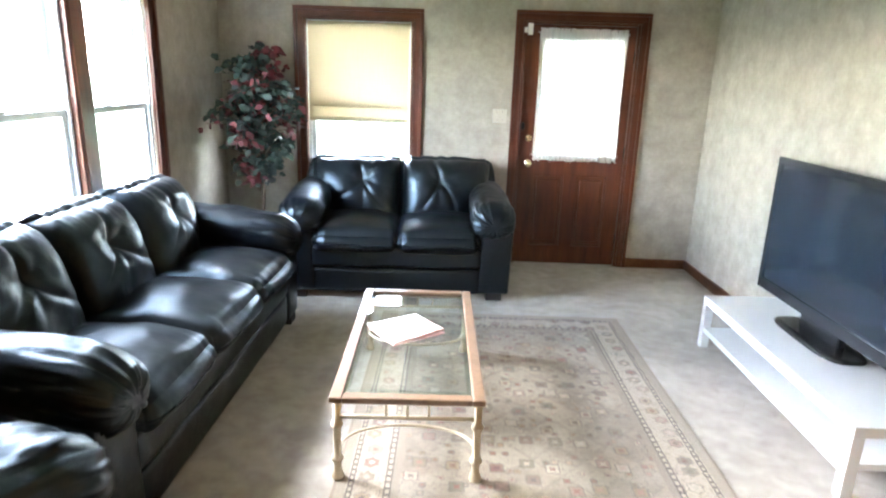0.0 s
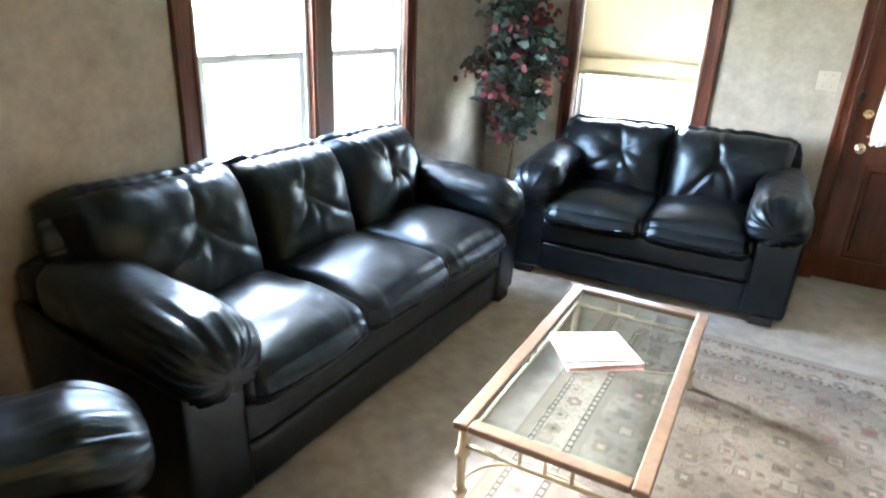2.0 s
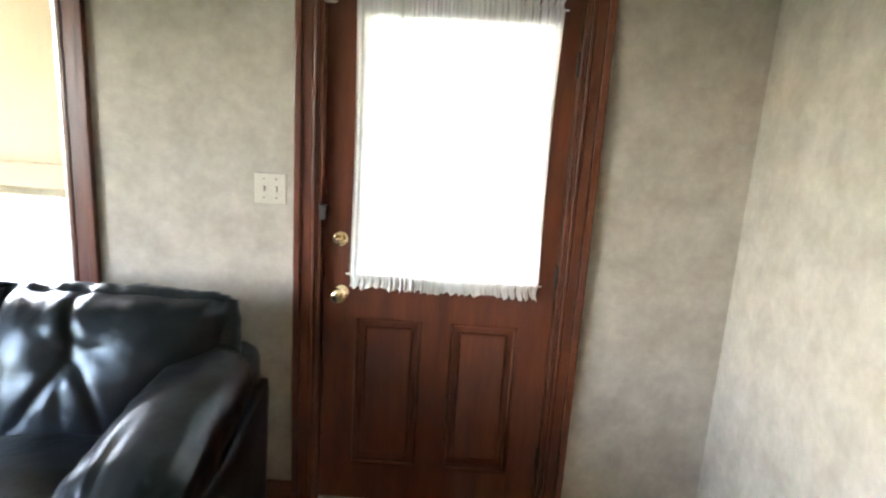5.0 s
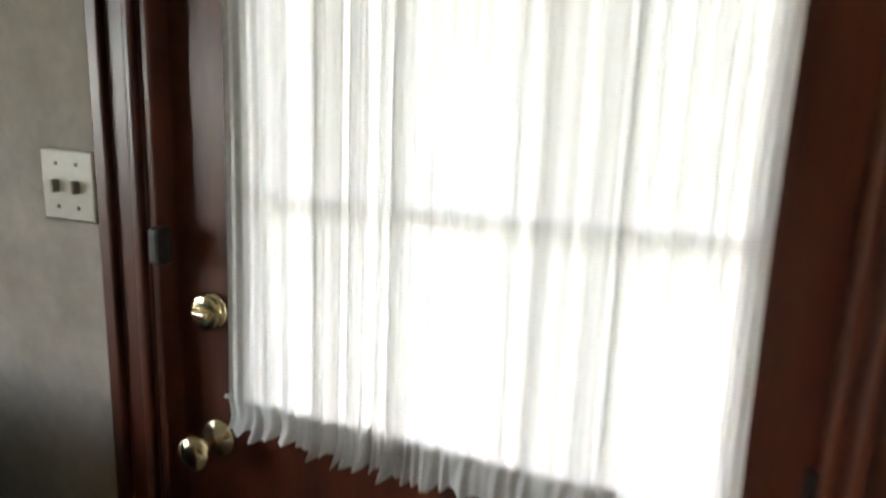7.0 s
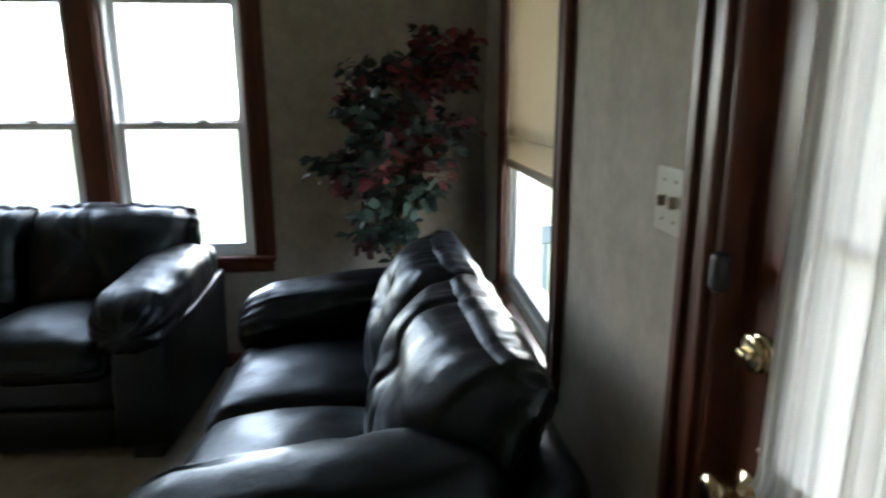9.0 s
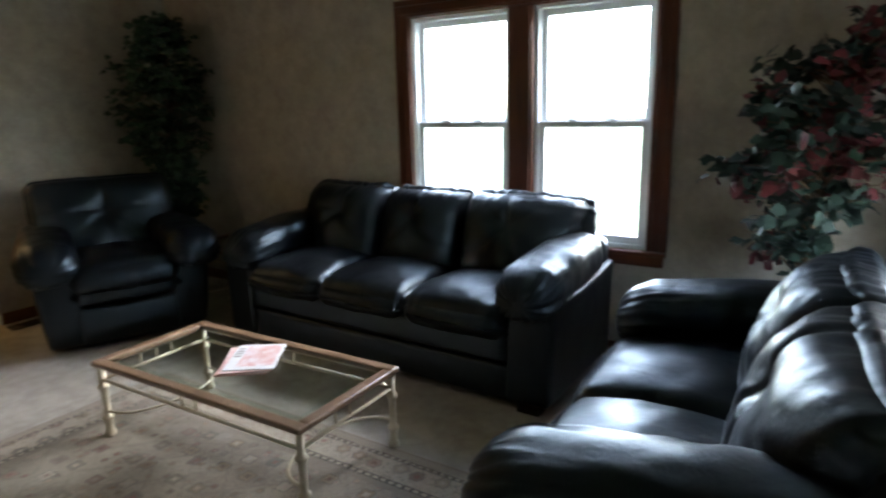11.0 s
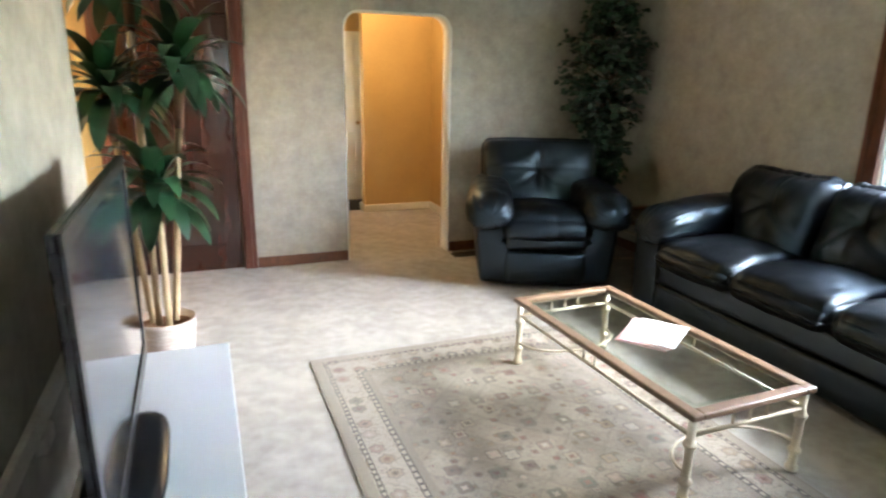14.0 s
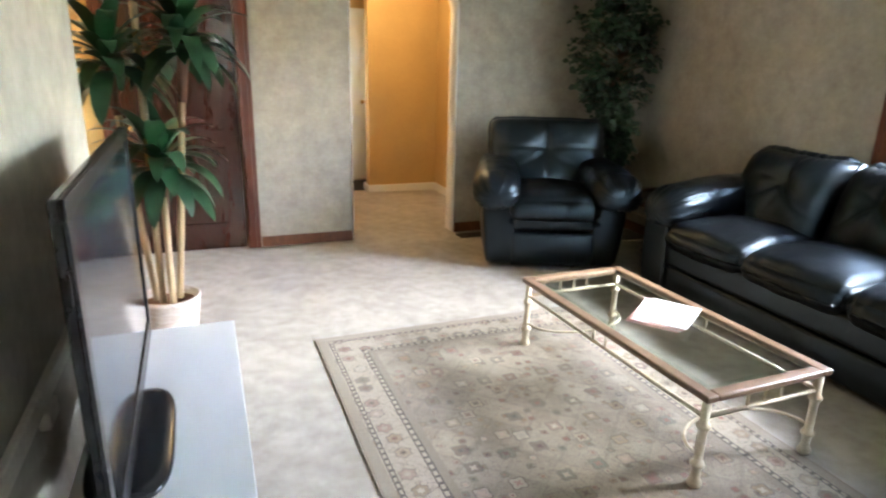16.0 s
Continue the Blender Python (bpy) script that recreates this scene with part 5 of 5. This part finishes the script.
def silk_tree(name, label, at, height, stem_top, crown, leaf_size, mats, seed, pot=True, trunk_lean=(0, 0), count=60, per=14, stems=1):
    """A slim artificial tree: stems, branching twigs and sprays of leaves. crown: list of (centre offset, radii) lobes."""
    rnd = random.Random(seed)
    t = thing(name, label, "plant", at, 0)
    if pot:
        part("pot", lathe([(0.10, 0.0), (0.12, 0.02), (0.15, 0.24), (0.155, 0.26), (0.145, 0.262), (0.138, 0.23), (0.02, 0.225)], 24), M_DARKPOT, t, "dark round pot", True)
    bm = bmesh.new()
    base_z = 0.22
    for s in range(stems):
        ox = 0.02 * math.cos(s * 2.1)
        oy = 0.02 * math.sin(s * 2.1)
        pts, rad = [], []
        for i in range(12):
            u = i / 11
            pts.append((ox + trunk_lean[0] * u + 0.025 * math.sin(u * 5 + s * 2) * u, oy + trunk_lean[1] * u + 0.025 * math.cos(u * 4 + s) * u, base_z + (stem_top - base_z) * u))
            rad.append(0.015 - 0.009 * u)
        add_tube(bm, pts, rad, 8)
    crowns = [bmesh.new() for _ in mats]
    for k in range(count):
        c, r = crown[k % len(crown)]
        while True:
            q = Vector((rnd.uniform(-1, 1), rnd.uniform(-1, 1), rnd.uniform(-1, 1)))
            if q.length <= 1:
                break
        q = q.normalized() * (q.length ** 0.6)
        tip = Vector(c) + Vector((q.x * r[0], q.y * r[1], q.z * r[2]))
        u = max(0.15, min(1, (tip.z - 0.12 - base_z) / (stem_top - base_z)))
        root = Vector((trunk_lean[0] * u, trunk_lean[1] * u, base_z + (stem_top - base_z) * u))
        mid = (root + tip) / 2 + Vector((0, 0, 0.04))
        add_tube(bm, [root, mid, tip], [0.005, 0.004, 0.002], 5)
        out = (tip - root)
        if out.length < 1e-3:
            out = Vector((0, 0, 1))
        out.normalize()
        which = rnd.choices(range(len(mats)), [mm[1] for mm in mats])[0]
        for j in range(per):
            a = rnd.uniform(0, math.tau)
            dr = (out * rnd.uniform(0.1, 0.9) + Vector((math.cos(a), math.sin(a), rnd.uniform(-0.7, 0.5)))).normalized()
            pos = mid.lerp(tip, rnd.uniform(0.2, 1.08)) + Vector((rnd.uniform(-1, 1), rnd.uniform(-1, 1), rnd.uniform(-1, 1))) * leaf_size * 0.7
            pos.x = max(LEFT + 0.05 - at[0], pos.x)
            pos.y = min(FAR - 0.07 - at[1], max(BACK + 0.05 - at[1], pos.y))
            L = leaf_size * rnd.uniform(0.75, 1.25)
            leaf(crowns[which], pos, dr, Vector((rnd.uniform(-1, 1), rnd.uniform(-1, 1), rnd.uniform(-0.2, 1))), L, L * rnd.uniform(0.5, 0.68), rnd.uniform(0.3, 1.2), 3, 0.25, True)
    part("trunk", bm, M_BARK, t, "thin brown stem and twigs", True)
    for cb, (mm, wgt, lab) in zip(crowns, mats):
        part("foliage", cb, mm, t, lab, True)
    return t


silk_tree("silk_maple", "artificial tree with dark red and green leaves", (-1.41, 4.69, 0), 1.8, 1.60,
          [((0.02, 0.26, 1.68), (0.13, 0.14, 0.15)), ((-0.02, -0.04, 1.52), (0.24, 0.26, 0.18)), ((0.12, 0.06, 1.34), (0.30, 0.30, 0.20)), ((0.16, 0.05, 1.20), (0.28, 0.28, 0.18)), ((-0.12, -0.12, 1.30), (0.24, 0.24, 0.16)), ((0.04, -0.04, 1.02), (0.24, 0.26, 0.17)), ((0.0, -0.02, 0.86), (0.15, 0.16, 0.10)), ((0.02, -0.24, 1.16), (0.12, 0.14, 0.08)), ((0.06, 0.06, 1.44), (0.24, 0.26, 0.18))],
          0.068, [(M_GREENLEAF, 0.68, "dull green silk leaves"), (M_REDLEAF, 0.32, "wine-red silk leaves")], 5, trunk_lean=(0.04, 0.10), count=160, per=11)
silk_tree("ficus_tree", "slim artificial ficus with small dark green leaves", (-1.46, 0.20, 0), 2.2, 1.98,
          [((0.04, 0.03, 2.04), (0.22, 0.22, 0.18)), ((0.08, 0.06, 1.80), (0.42, 0.34, 0.19)), ((0.08, 0.06, 1.56), (0.42, 0.34, 0.18)), ((0.06, 0.06, 1.28), (0.32, 0.28, 0.18)), ((0.02, 0.05, 1.0), (0.23, 0.22, 0.17)), ((0.06, 0.08, 0.78), (0.20, 0.19, 0.16))],
          0.06, [(M_FICUS, 1.0, "small dark green leaves")], 9, count=300, per=14, stems=3)

# end table between recliner and sofa
glass_table("end_table", "small glass-topped end table with cream metal legs", (-1.42, 0.90, 0.0), 0, 0.60, 0.56, 0.50, "glass tables", 1, 1)

# floor register beside the archway
fv = thing("floor_vent", "dark brown metal floor register in the carpet", "vent", (-0.34, -0.08, 0.0), 0)
part("vent_frame", box(-0.15, 0.15, -0.065, 0.065, 0.001, 0.008, 0.003), M_DARKPOT, fv)
for k in range(11):
    x = -0.125 + k * 0.025
    part("slat", box(x - 0.004, x + 0.004, -0.05, 0.05, 0.008, 0.012), M_DARKPOT, fv)

# ---- outside ----
tagged(structure("ground", box(-160, 160, -160, 160, -0.72, -0.55), M_LAWN, "mown lawn round the house", "ground"))


def porch():
    p = thing("porch", "blue-grey painted porch with a railing and post", "porch", (0, 0, 0))
    deck = part("deck", box(-3.2, 3.2, FAR + 0.18, 6.95, -0.16, -0.06), M_DECK, p, "grey porch deck")
    for k in range(14):
        y = FAR + 0.20 + k * 0.123
        part("board", box(-3.2, 3.2, y, y + 0.117, -0.06, -0.04, 0.003), M_DECK, deck)
    part("skirt", box(-3.2, 3.2, 6.90, 6.94, -0.55, -0.16), M_DECK, p)
    part("top_rail", box(-2.66, -2.58, FAR + 0.2, 6.9, RAIL_Z - 0.13, RAIL_Z, 0.01), M_PORCH, p)
    part("bottom_rail", box(-2.645, -2.595, FAR + 0.2, 6.9, 0.03, 0.09, 0.008), M_PORCH, p)
    for k in range(11):
        y = FAR + 0.27 + k * 0.142
        part("baluster", box(-2.638, -2.602, y - 0.018, y + 0.018, 0.09, RAIL_Z - 0.13), M_PORCH, p)
    # roof is unseen: assumed from the post and added to shade the porch
    part("roof", box(-3.2, 3.2, FAR + 0.17, 7.1, 2.6, 2.72), M_PORCH, p, "unseen painted porch roof that shades the porch")
    for y in (FAR + 0.25, 6.86):
        part("post", box(-2.67, -2.57, y - 0.05, y + 0.05, -0.04, 2.6, 0.008), M_PORCH, p)


RAIL_Z = 0.65
porch()


def far_tree(at, h, seed, low=0.38):
    """A leafy tree; low: where its crown begins, as a share of its height."""
    rnd = random.Random(seed)
    t = thing("tree", "leafy green tree standing beyond the lawn", "tree", at, 0, "trees")
    bm = tube([(0, 0, 0), (0.1, 0.05, h * 0.3), (0.0, 0.1, h * 0.55), (0.1, 0, h * 0.8)], [0.28, 0.22, 0.15, 0.06], 8)
    cb = bmesh.new()
    for k in range(34):
        a, z = rnd.uniform(0, math.tau), rnd.uniform(low, 1.0)
        rr = h * 0.34 * math.sin(math.pi * min(1, (z - low + 0.10) / (1.14 - low))) * rnd.uniform(0.45, 1.1)
        c = Vector((rr * math.cos(a), rr * math.sin(a), z * h))
        add_tube(bm, [(0, 0.05, h * (0.7 * z)), c], [0.07, 0.02], 5)
        for j in range(60):
            q = c + Vector((rnd.gauss(0, 1), rnd.gauss(0, 1), rnd.gauss(0, 0.8))) * h * 0.075
            leaf(cb, q, Vector((rnd.uniform(-1, 1), rnd.uniform(-1, 1), rnd.uniform(-1, 0.4))), Vector((rnd.uniform(-1, 1), rnd.uniform(-1, 1), 1)), h * 0.06, h * 0.042, 0.6, 2, 0.2)
    part("trunk", bm, M_BARK, t)
    part("crown", cb, M_TREE, t)
    return t


belt = [far_tree((-62, 3, -0.55), 7.5, 41), far_tree((-58, 20, -0.55), 8.5, 43)]
for x, y, a in ((-9, 48, 220), (12, 52, 300), (-36, 44, 80)):
    copy_thing(belt[(a // 10) % 2], pose(x, y, -0.55, 0, 0, a))
